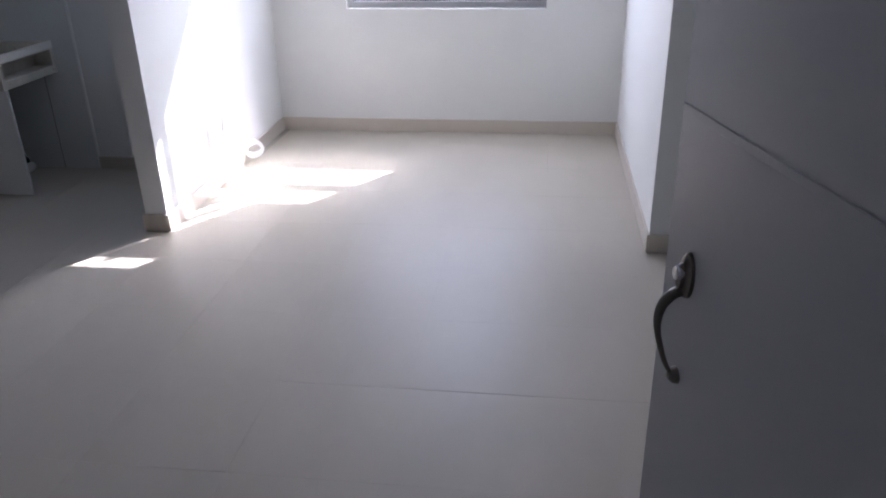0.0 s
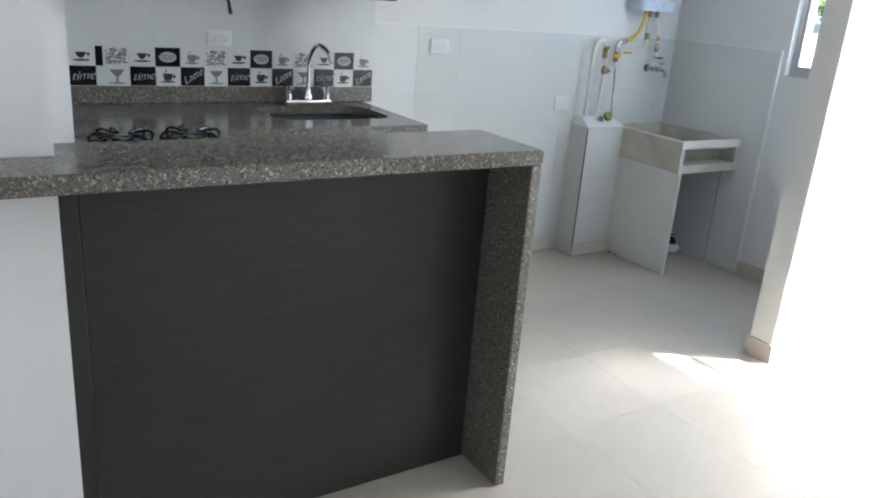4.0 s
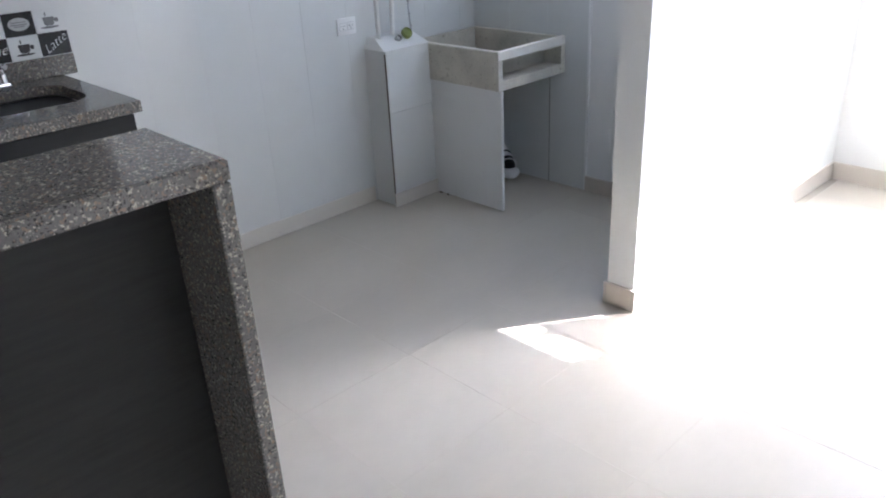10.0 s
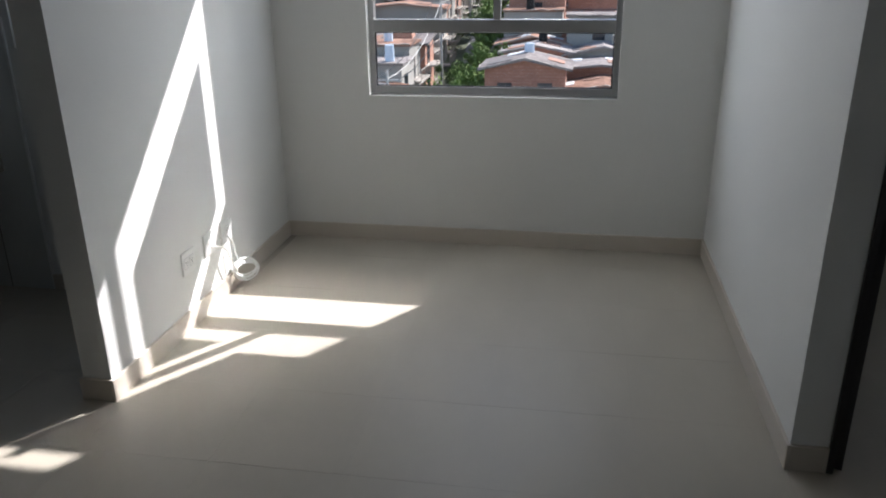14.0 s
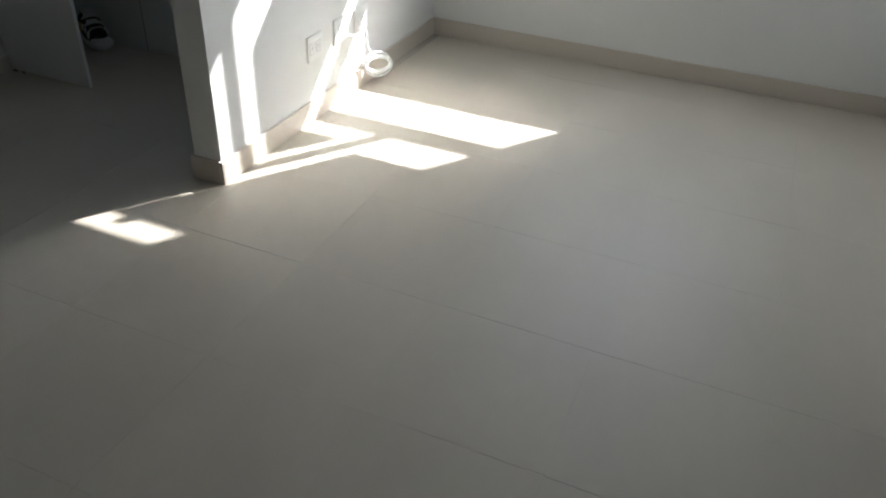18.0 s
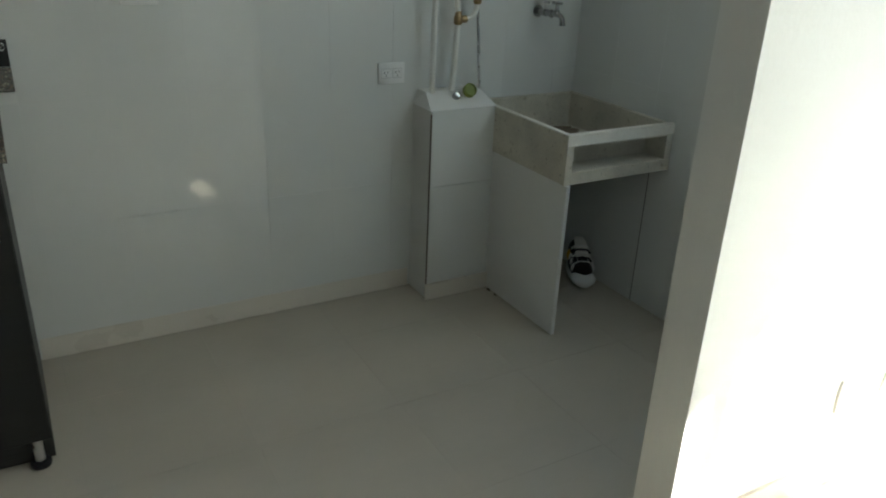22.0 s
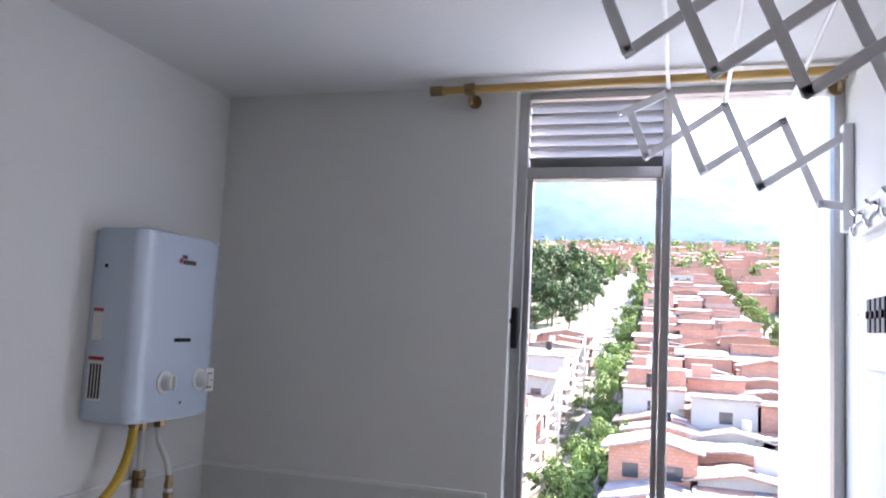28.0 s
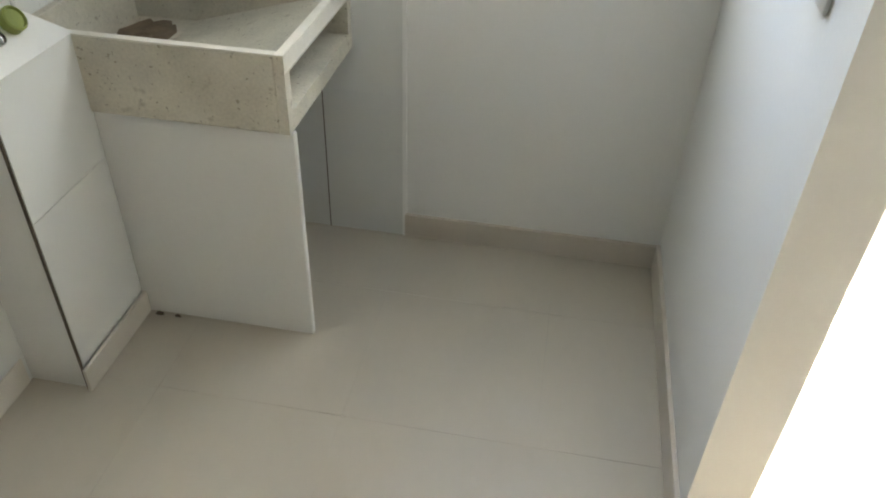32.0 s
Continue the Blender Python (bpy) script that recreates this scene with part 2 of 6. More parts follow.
def part(name, bm, mat, parent=None, label="", smooth=False):
    ob = new(name, mesh_of(name, bm, mat, smooth))
    if parent is not None:
        ob.parent = parent
    if label:
        ob["label"] = label
    return ob


def thing(name, label, category, at=(0, 0, 0), group="", kind=""):
    """An Empty at the base of a thing; parts are built in world places and put under it."""
    ob = new(name)
    ob.location = at
    ob.empty_display_size = 0.05
    return tagged(ob, label, category, group, kind)


def under(root, name, bm, mat, label="", smooth=False, parent=None):
    """A part, given in world places, below the thing root (or below one of its parts)."""
    for v in bm.verts:
        v.co -= root.location
    return part(name, bm, mat, parent or root, label, smooth)


def block(root, name, b, mat, bevel=0.002, label="", parent=None, seg=1):
    bm = bmesh.new()
    box(bm, *b, bevel=bevel, seg=seg)
    return under(root, name, bm, mat, label, parent=parent)


def structure(name, boxes, mat, label, category="wall", bevel=0.0):
    bm = bmesh.new()
    for b in boxes:
        box(bm, *b, bevel=bevel)
    return tagged(part(name, bm, mat), label, category, "", "structure")


# ---- the rooms ----
H = 2.31
XK, YL, YV = -2.688, 3.94, 4.88         # kitchen wall, laundry window wall, living window wall
PX0, PX1, PY = -1.134, -1.018, 3.012      # partition
XR = 1.36                               # living room's right wall
A0, A1, AZ0, AZ1 = -0.487, 0.848, 0.840, 2.345  # living window opening
B0, B1, BZ0, BZ1 = -1.871, PX0, 1.184, 2.298    # laundry window opening


def sheet(outline, holes, lo, hi, axis):
    """A slab of even thickness from an outline with holes; axis is the one across it."""
    bm = bmesh.new()
    es = []

    def put(a, b, c):
        return {"z": (a, b, c), "y": (a, c, b), "x": (c, a, b)}[axis]
    for loop in [outline] + list(holes):
        vs = [bm.verts.new(put(a, b, hi)) for a, b in loop]
        es += [bm.edges.new((vs[i], vs[(i + 1) % len(vs)])) for i in range(len(vs))]
    bmesh.ops.triangle_fill(bm, edges=es, use_beauty=True)
    ext = bmesh.ops.extrude_face_region(bm, geom=bm.faces[:])
    k = "xyz".index(axis)
    for v in ext["geom"]:
        if isinstance(v, bmesh.types.BMVert):
            v.co[k] = lo
    return bm


def rect(a0, a1, b0, b1):
    return [(a0, b0), (a1, b0), (a1, b1), (a0, b1)]


def shell(name, outline, holes, lo, hi, axis, mat, label, category="wall"):
    return tagged(part(name, sheet(outline, holes, lo, hi, axis), mat), label, category, "", "structure")


PLAN = [(-2.9, 0.0), (-1.3, 0.0), (-1.3, -2.1), (2.3, -2.1), (2.3, -0.43), (XR + 0.115, -0.43), (XR + 0.115, 1.9), (4.1, 1.9), (4.1, 6.0), (XR + 0.1, 6.0), (XR + 0.1, YV), (PX0 + 0.01, YV), (PX0 + 0.01, YL + 0.15), (-2.9, YL + 0.15)]
floor = shell("floor", PLAN, [], -0.25, -0.0009, "z", GROUT, "grey grout bed under cream floor tiles", "floor")
shell("ceiling", PLAN, [], H, H + 0.2, "z", CEILING, "white painted plaster ceiling", "ceiling")
wall_kitchen = structure("wall_kitchen", [(XK - 0.15, XK, 0.0, YL + 0.15, -0.2, H)], PLASTER, "white plaster wall, tiled below, behind the worktop")
wall_laundry = shell("wall_laundry", [(XK, -0.2), (PX0, -0.2), (PX0, BZ0), (B0, BZ0), (B0, BZ1), (PX0, BZ1), (PX0, H), (XK, H)], [], YL, YL + 0.15, "y", PLASTER,
                     "white plaster wall round the laundry window")
structure("wall_partition", [(PX0, PX1, PY, YV + 0.15, -0.2, H)], PLASTER, "white plaster partition between living room and laundry")
shell("wall_living", rect(PX1, XR, -0.25, H + 0.2), [rect(A0, A1, AZ0, AZ1)], YV, YV + 0.15, "y", PLASTER, "white plaster wall round the living room window")
RY = 2.97                               # free end of the right wall
structure("wall_right", [(XR, XR + 0.115, RY, 6.10, -15, 7.0)], PLASTER, "white plaster wall with a free end by the bedroom door")
shell("wall_entry_side", [(-0.43, -0.2), (2.20, -0.2), (2.20, 2.06), (RY, 2.06), (RY, H), (-0.43, H)], [], XR + 0.01, XR + 0.115, "x", PLASTER, "white plaster wall beside the entrance")
shell("wall_entrance", [(-1.14, -0.2), (0.30, -0.2), (0.30, 2.06), (1.22, 2.06), (1.22, -0.2), (2.2, -0.2), (2.2, H), (-1.14, H)], [], -0.55, -0.43, "y", PLASTER, "white plaster wall round the entrance")
wall_side = shell("wall_kitchen_side", [(XK, 0.05), (-1.14, 0.05), (-1.14, -0.43), (-1.0, -0.43), (-1.0, 0.165), (-1.15, 0.165), (-1.15, 0.225), (XK, 0.225)], [], -0.2, H, "z", PLASTER, "white plaster wall closing the kitchen")
shell("wall_corridor", [(-1.3, -0.55), (-1.3, -2.1), (2.3, -2.1), (2.3, -0.43), (2.2, -0.43), (2.2, -2.0), (-1.2, -2.0), (-1.2, -0.55)], [], -0.2, H, "z", PLASTER, "plain corridor wall outside the entrance")
# the opening is unseen, added to go with the bedroom's fill lamp
shell("wall_bedroom", rect(XR + 0.115, 4.1, -15, 7), [rect(2.95, 3.85, 0.95, 2.1)], 5.85, 6.10, "y", PLASTER, "white plaster bedroom wall with an added window opening")
shell("wall_bedroom_back", [(XR + 0.115, 1.9), (4.1, 1.9), (4.1, 5.85), (4.0, 5.85), (4.0, 2.0), (XR + 0.115, 2.0)], [], -0.2, H, "z", PLASTER, "white plaster bedroom wall")
# unseen slab outside, added only to keep direct sun out of the bedroom
structure("bedroom_canopy", [(2.4, 5.2, 6.101, 7.55, 2.13, 2.25)], PLASTER, "unseen plain slab added to keep sun out of the bedroom", "canopy")
shell("apartment_block", PLAN, [], -15.0, -0.251, "z", PLASTER, "lower storeys of the pale apartment block", "building")
FACADE = [(-2.9, -15), (PX0 - 0.01, -15), (PX0 - 0.01, 7), (-2.9, 7)]
shell("facade_laundry", FACADE, [rect(B0, PX0 - 0.012, BZ0, BZ1)], YL + 0.15, YL + 0.165, "y", PLASTER, "pale painted outer wall beside the laundry window", "facade")
shell("facade_living", rect(PX0 - 0.01, XR, -15, 7), [rect(A0, A1, AZ0, AZ1)], YV + 0.15, YV + 0.165, "y", PLASTER, "pale painted outer wall round the living room window", "facade")
structure("facade_return", [(PX0 - 0.012, PX0 - 0.001, YL + 0.166, YV + 0.165, -15, 7)], PLASTER, "pale painted outer wall beside the laundry window", "facade")

# skirting
SK = 0.09
TILE_BASE = material("pale_cream_skirting", (0.66, 0.62, 0.55), rough=0.3, vary=0.06, scale=4, bump=0.02)
for i, (b, m, lab) in enumerate((
        ((PX1, XR, YV - 0.012, YV, 0, SK), SKIRTING, "cream ceramic skirting under the living room window"),
        ((PX1, PX1 + 0.012, PY - 0.012, YV - 0.012, 0, SK), SKIRTING, "cream ceramic skirting along the partition"),
        ((PX0, PX1, PY - 0.012, PY, 0, SK), SKIRTING, "cream ceramic skirting on the partition's end"),
        ((XR - 0.012, XR, RY - 0.012, YV - 0.012, 0, SK), SKIRTING, "cream ceramic skirting along the right wall"),
        ((XR, XR + 0.115, RY - 0.012, RY, 0, SK), SKIRTING, "cream ceramic skirting on the wall's free end"),
        ((PX0 - 0.012, PX0, PY - 0.012, YL - 0.012, 0, SK), SKIRTING, "cream ceramic skirting along the laundry partition"),
        ((-1.91, PX0, YL - 0.012, YL, 0, 0.08), SKIRTING, "cream ceramic skirting under the laundry window"),
        ((XK, XK + 0.012, 1.72, 3.135, 0, 0.08), TILE_BASE, "pale ceramic skirting below the wall tiles"),
        ((XK + 0.165, XK + 0.175, 3.135, 3.44, 0, 0.07), TILE_BASE, "pale ceramic skirting before the pipe box"),
        ((-1.0, -0.988, -0.43, 0.165, 0, SK), SKIRTING, "cream ceramic skirting beside the entrance"),
        ((XR - 0.002, XR + 0.0095, 0.5, 2.188, 0, SK), SKIRTING, "cream ceramic skirting along the entrance wall"),
        ((XR - 0.002, XR + 0.115, 2.188, 2.20, 0, SK), SKIRTING, "cream ceramic skirting at the bedroom opening"),
        ((XR + 0.115, 4.0, 5.838, 5.85, 0, SK), SKIRTING, "cream ceramic skirting in the bedroom"))):
    structure(f"baseboard_{i + 1}", [b], m, lab, "skirting", 0.0015)

# ---- kitchen ----
BAR_Y1, BAR_X0, BAR_X1, BAR_Z = 1.367, -1.128, -0.819, 1.092
bar = thing("bar_counter", "speckled grey-brown granite breakfast bar with a dark laminate front", "counter", (-0.95, 0.7, 0))
bm = sheet([(BAR_X0, 0.166), (-0.998, 0.166), (-0.998, -0.40), (BAR_X1, -0.40), (BAR_X1, BAR_Y1), (BAR_X0, BAR_Y1)], [], BAR_Z - 0.042, BAR_Z, "z")
bmesh.ops.bevel(bm, geom=[e for e in bm.edges if len(e.link_faces) == 2 and e.calc_face_angle(0) > 0.5], offset=0.004, segments=2, affect="EDGES")
under(bar, "top_slab", bm, GRANITE, "polished speckled granite slab", True)
block(bar, "end_leg", (BAR_X0, BAR_X1, BAR_Y1 - 0.035, BAR_Y1, 0, BAR_Z - 0.0425), GRANITE, 0.003, "upright granite slab down to the floor")
block(bar, "front_panel", (-1.038, -1.016, 0.206, BAR_Y1 - 0.036, 0.0, BAR_Z - 0.043), DARK_WOOD_FLAT, 0.001, "dark grey wood-grain panel")
block(bar, "end_post", (-1.038, -1.006, 0.166, 0.204, 0.0, BAR_Z - 0.043), DARK_WOOD_FLAT, 0.001, "narrow dark grey upright strip")
block(bar, "back_panel", (-1.118, -1.103, 0.166, BAR_Y1 - 0.036, 0.0, BAR_Z - 0.043), DARK_WOOD_FLAT, 0.001)


def slab_with_hole(outer, hole, z0, z1):
    bm = bmesh.new()
    es = []
    for loop in (outer, hole):
        vs = [bm.verts.new((x, y, z1)) for x, y in loop]
        es += [bm.edges.new((vs[i], vs[(i + 1) % len(vs)])) for i in range(len(vs))]
    bmesh.ops.triangle_fill(bm, edges=es, use_beauty=True)
    r = bmesh.ops.extrude_face_region(bm, geom=bm.faces[:])
    for v in r["geom"]:
        if isinstance(v, bmesh.types.BMVert):
            v.co.z = z0
    return bm


def round_rect(x0, x1, y0, y1, r, n=6):
    out = []
    for cx, cy, a in ((x1 - r, y1 - r, 0), (x0 + r, y1 - r, 90), (x0 + r, y0 + r, 180), (x1 - r, y0 + r, 270)):
        out += [(cx + r * math.cos(radians(a + 90 * k / n)), cy + r * math.sin(radians(a + 90 * k / n))) for k in range(n + 1)]
    return out


CZ = 0.932
counter = thing("kitchen_worktop", "L-shaped polished grey-brown granite worktop with upstand", "worktop", (-2.36, 1.0, CZ))
L_OUT = [(XK + 0.001, 0.226), (-1.30, 0.226), (-1.30, 0.885), (-2.035, 0.885), (-2.035, 1.735), (XK + 0.001, 1.735)]
SINK = (-2.56, -2.20, 1.13, 1.66)
under(counter, "slab", slab_with_hole(L_OUT, round_rect(*SINK, 0.09), CZ - 0.035, CZ), GRANITE, "L-shaped granite slab with a sink cut-out")
block(counter, "upstand", (XK + 0.001, XK + 0.02, 0.248, 1.785, CZ + 0.0005, 1.004), GRANITE, 0.002, "low granite upstand along the wall")
block(counter, "side_upstand", (XK + 0.02, -1.30, 0.226, 0.247, CZ + 0.0005, 1.004), GRANITE, 0.002)


def base_unit(x0, x1, y0, y1, face, doors, label):
    """Floor cabinet: body, plinth, doors with bar handles on the given face ('x' or 'y')."""
    u = thing("base_cabinet", label, "cabinet", ((x0 + x1) / 2, (y0 + y1) / 2, 0), "kitchen base cabinets")
    z0, z1 = 0.10, CZ - 0.037
    block(u, "body", (x0, x1 - (0.02 if face == "x" else 0), y0, y1 - (0.02 if face == "y" else 0), z0, z1), DARK_WOOD, 0.001)
    block(u, "plinth", (x0 + 0.02, x1 - 0.06, y0 + 0.02, y1 - (0.06 if face == "y" else 0.0), 0, z0), DARK_WOOD_FLAT, 0.001)
    n = doors
    for i in range(n):
        if face == "x":
            a, b = y0 + (y1 - y0) * i / n + 0.002, y0 + (y1 - y0) * (i + 1) / n - 0.002
            d = block(u, "door", (x1 - 0.019, x1, a, b, z0 + 0.002, z1 - 0.003), DARK_WOOD, 0.0015)
            hy = b - 0.05 if i % 2 == 0 else a + 0.05
            h0, h1, off = (x1 + 0.025, hy, z1 - 0.19), (x1 + 0.025, hy, z1 - 0.05), Vector((-0.025, 0, 0))
        else:
            a, b = x0 + (x1 - x0) * i / n + 0.002, x0 + (x1 - x0) * (i + 1) / n - 0.002
            d = block(u, "door", (a, b, y1 - 0.019, y1, z0 + 0.002, z1 - 0.003), DARK_WOOD, 0.0015)
            hx = b - 0.05 if i % 2 == 0 else a + 0.05
            h0, h1, off = (hx, y1 + 0.025, z1 - 0.19), (hx, y1 + 0.025, z1 - 0.05), Vector((0, -0.025, 0))
        bar_handle(u, d, h0, h1, off)
    return u


def bar_handle(root, parent, a, b, off):
    bm = bmesh.new()
    a, b = Vector(a), Vector(b)
    rod(bm, a, b, 0.005)
    for q in (0.1, 0.9):
        p = a.lerp(b, q)
        rod(bm, p, p + off, 0.004, n=8)
    return under(root, "handle", bm, STEEL, "brushed steel bar handle", True, parent)


base_unit(XK + 0.002, -2.05, 0.89, 1.714, "x", 2, "dark grey laminate sink cabinet with two doors and bar handles")
base_unit(-2.045, -1.32, 0.228, 0.86, "y", 2, "dark grey laminate cabinet under the hob")


def wall_unit(x0, x1, y0, y1, z0, z1, face, fronts, label):
    """Hanging cabinet; fronts are (a0, a1, z0, z1, handle) along the face."""
    u = thing("wall_cabinet", label, "cabinet", ((x0 + x1) / 2, (y0 + y1) / 2, z0), "kitchen wall cabinets")
    block(u, "body", (x0, x1 - (0.019 if face == "x" else 0), y0, y1 - (0.019 if face == "y" else 0), z0, z1), DARK_WOOD, 0.001)
    for a0, a1, b0, b1, hd in fronts:
        if face == "x":
            d = block(u, "door", (x1 - 0.018, x1, a0, a1, b0, b1), DARK_WOOD, 0.0015)
            out = x1 + 0.025
            p, q, off = ((out, hd[0], hd[1]), (out, hd[2], hd[3]), Vector((-0.026, 0, 0)))
        else:
            d = block(u, "door", (a0, a1, y1 - 0.018, y1, b0, b1), DARK_WOOD, 0.0015)
            out = y1 + 0.025
            p, q, off = ((hd[0], out, hd[1]), (hd[2], out, hd[3]), Vector((0, -0.026, 0)))
        bar_handle(u, d, p, q, off)
    return u


UX, UZ0, UZ1 = -2.37, 1.425, 2.142
wall_unit(XK + 0.002, UX, 0.992, 1.735, UZ0, UZ1, "x", [(0.994, 1.733, UZ0 + 0.002, 1.776, (1.295, 1.462, 1.452, 1.462)),
                                               (0.994, 1.733, 1.780, UZ1 - 0.002, (1.286, 1.826, 1.448, 1.826))], "dark grey laminate wall cabinet with two lift-up doors")
wall_unit(XK + 0.002, UX, 0.505, 0.990, UZ0, UZ1, "x", [(0.507, 0.988, UZ0 + 0.002, UZ1 - 0.002, (0.948, 1.43, 0.948, 1.585))], "dark grey laminate wall cabinet with one tall door")
wall_unit(-1.42, -1.02, 0.188, 0.487, UZ0 + 0.014, UZ1 + 0.02, "y", [(-1.418, -1.04, UZ0 + 0.016, UZ1 + 0.018, (-1.39, 1.46, -1.39, 1.615))], "dark grey laminate wall cabinet with a plain end panel")
wall_unit(-2.365, -1.425, 0.226, 0.487, 1.60, UZ1 + 0.02, "y", [(-2.363, -1.427, 1.602, UZ1 + 0.018, (-1.97, 1.64, -1.82, 1.64))], "dark grey laminate wall cabinet above the cooker hood")

# ---- laundry ----
lsink = thing("laundry_sink", "rough cream concrete laundry sink with a soap slot in its front", "sink", (-2.39, 3.69, 0.61))


def laundry_sink():
    x0, x1, y0, y1, z0, z1 = XK + 0.012, -2.056, 3.428, YL - 0.010, 0.608, 0.787
    xi, xf, w = x1 - 0.115, x1 - 0.022, 0.022
    block(lsink, "side_wall", (x0, xf - 0.0005, y0, y0 + w, z0, z1), CONCRETE, 0.002, "stained speckled concrete side")
    block(lsink, "side_wall", (x0, xf - 0.0005, y1 - w, y1, z0, z1), CONCRETE, 0.002)
    block(lsink, "back_wall", (x0, x0 + w, y0 + w, y1 - w, z0, z1 - 0.001), CONCRETE, 0.002)
    prof = [(x0 + w, z0), (x0 + w, z0 + 0.035), (x0 + w + 0.17, z0 + 0.038), (xf - 0.0005, z1 - 0.028), (xf - 0.0005, z1 - 0.042), (xi, z1 - 0.078), (xi, z0)]
    under(lsink, "washing_ramp", sheet(prof, [], y0 + w + 0.0005, y1 - w - 0.0005, "y"), CONCRETE, "basin floor rising as a washing ramp")
    under(lsink, "front_panel", sheet(rect(y0, y1, z0, z1), [rect(y0 + 0.03, y1 - 0.03, z0 + 0.045, z1 - 0.042)], xf, x1, "x"), CONCRETE, "concrete front with a long soap slot")
    block(lsink, "slot_floor", (xi + 0.001, xf - 0.001, y0 + w + 0.0005, y1 - w - 0.0005, z0, z0 + 0.042), CONCRETE, 0.001)
    block(lsink, "side_rim", (x0, x1 - 0.0205, y0 - 0.001, y0 + w - 0.002, z1 + 0.0005, z1 + 0.005), RIM, 0.001, "pale worn rim")
    block(lsink, "front_rim", (x1 - 0.020, x1 + 0.001, y0 - 0.001, y1, z1 + 0.0005, z1 + 0.005), RIM, 0.001, "pale worn rim")
    block(lsink, "front_edge", (x1 + 0.0003, x1 + 0.0015, y0 - 0.001, y1, z1 - 0.036, z1), RIM, 0.0, "pale worn front edge")
    rn = random.Random(3)
    cx, cy = x0 + w + 0.085, y0 + 0.34
    bm = bmesh.new()
    hub = bm.verts.new((cx, cy, z0 + 0.0405))
    ring = [bm.verts.new((cx + 0.078 * (1 + 0.2 * rn.uniform(-1, 1)) * math.cos(k * math.pi / 12), cy + 0.125 * (1 + 0.2 * rn.uniform(-1, 1)) * math.sin(k * math.pi / 12), z0 + 0.0386)) for k in range(24)]
    for k in range(24):
        bm.faces.new((hub, ring[k], ring[(k + 1) % 24]))
    under(lsink, "stain", bm, RUST, "dark rusty stain round the drain")
    bm = bmesh.new()
    lathe(bm, [(0.024, 0.0), (0.024, 0.003), (0.018, 0.0032), (0.015, 0.001)], Matrix.Translation((cx, cy, z0 + 0.0398)))
    under(lsink, "drain", bm, RUST, "rusty metal drain", True)


RIM = material("pale_worn_rim", (0.72, 0.69, 0.62), rough=0.7, vary=0.1, scale=20, grain=0.08)
RUST = material("brown_sink_stain", (0.17, 0.125, 0.085), rough=0.8, vary=0.4, scale=25, grain=0.3)
STAIN = material("dark_drain_stain", (0.11, 0.085, 0.06), rough=0.8, vary=0.3, scale=30)
laundry_sink()
structure("sink_support_wall", [(XK + 0.012, -2.050, 3.438, 3.456, 0, 0.607)], PLASTER, "white plastered support wall under the laundry sink", "wall", 0.003)

rn = random.Random(8)
for cx, cy, rx, ry, n in ((-2.478, 3.426, 0.022, 0.008, 3), (-2.43, 3.430, 0.014, 0.005, 2)):
    bm = bmesh.new()
    for _ in range(n):
        x, y = cx + rn.uniform(-rx, rx) * 0.5, cy + rn.uniform(-ry, ry) * 0.5
        ring = [(x + rx * rn.uniform(0.4, 0.8) * math.cos(k * math.pi / 5), y + ry * rn.uniform(0.5, 0.9) * math.sin(k * math.pi / 5)) for k in range(10)]
        lo, hi = [[bm.verts.new((px + (x - px) * q, py + (y - py) * q, pz)) for px, py in ring] for q, pz in ((0.0, 0.0005), (0.5, 0.007))]
        bm.faces.new(hi)
        for k in range(10):
            bm.faces.new((lo[k], lo[(k + 1) % 10], hi[(k + 1) % 10], hi[k]))
    tagged(part("mortar_crumb", bm, STAIN), "small dark crumbs of dirt by the sink support wall", "dirt")
bm = bmesh.new()
for _ in range(26):
    x, z = XK + 0.02 + abs(rn.gauss(0, 0.045)), rn.uniform(0.615, 0.78)
    r0 = rn.uniform(0.002, 0.008)
    vs = [bm.verts.new((x + r0 * rn.uniform(0.5, 1.3) * math.cos(k * math.pi / 4), 3.4276, z + r0 * rn.uniform(0.5, 1.3) * math.sin(k * math.pi / 4))) for k in range(8)]
    bm.faces.new(vs)
tagged(under(lsink, "mould", bm, STAIN, "dark mould spots on the concrete side"), kind="stuff")


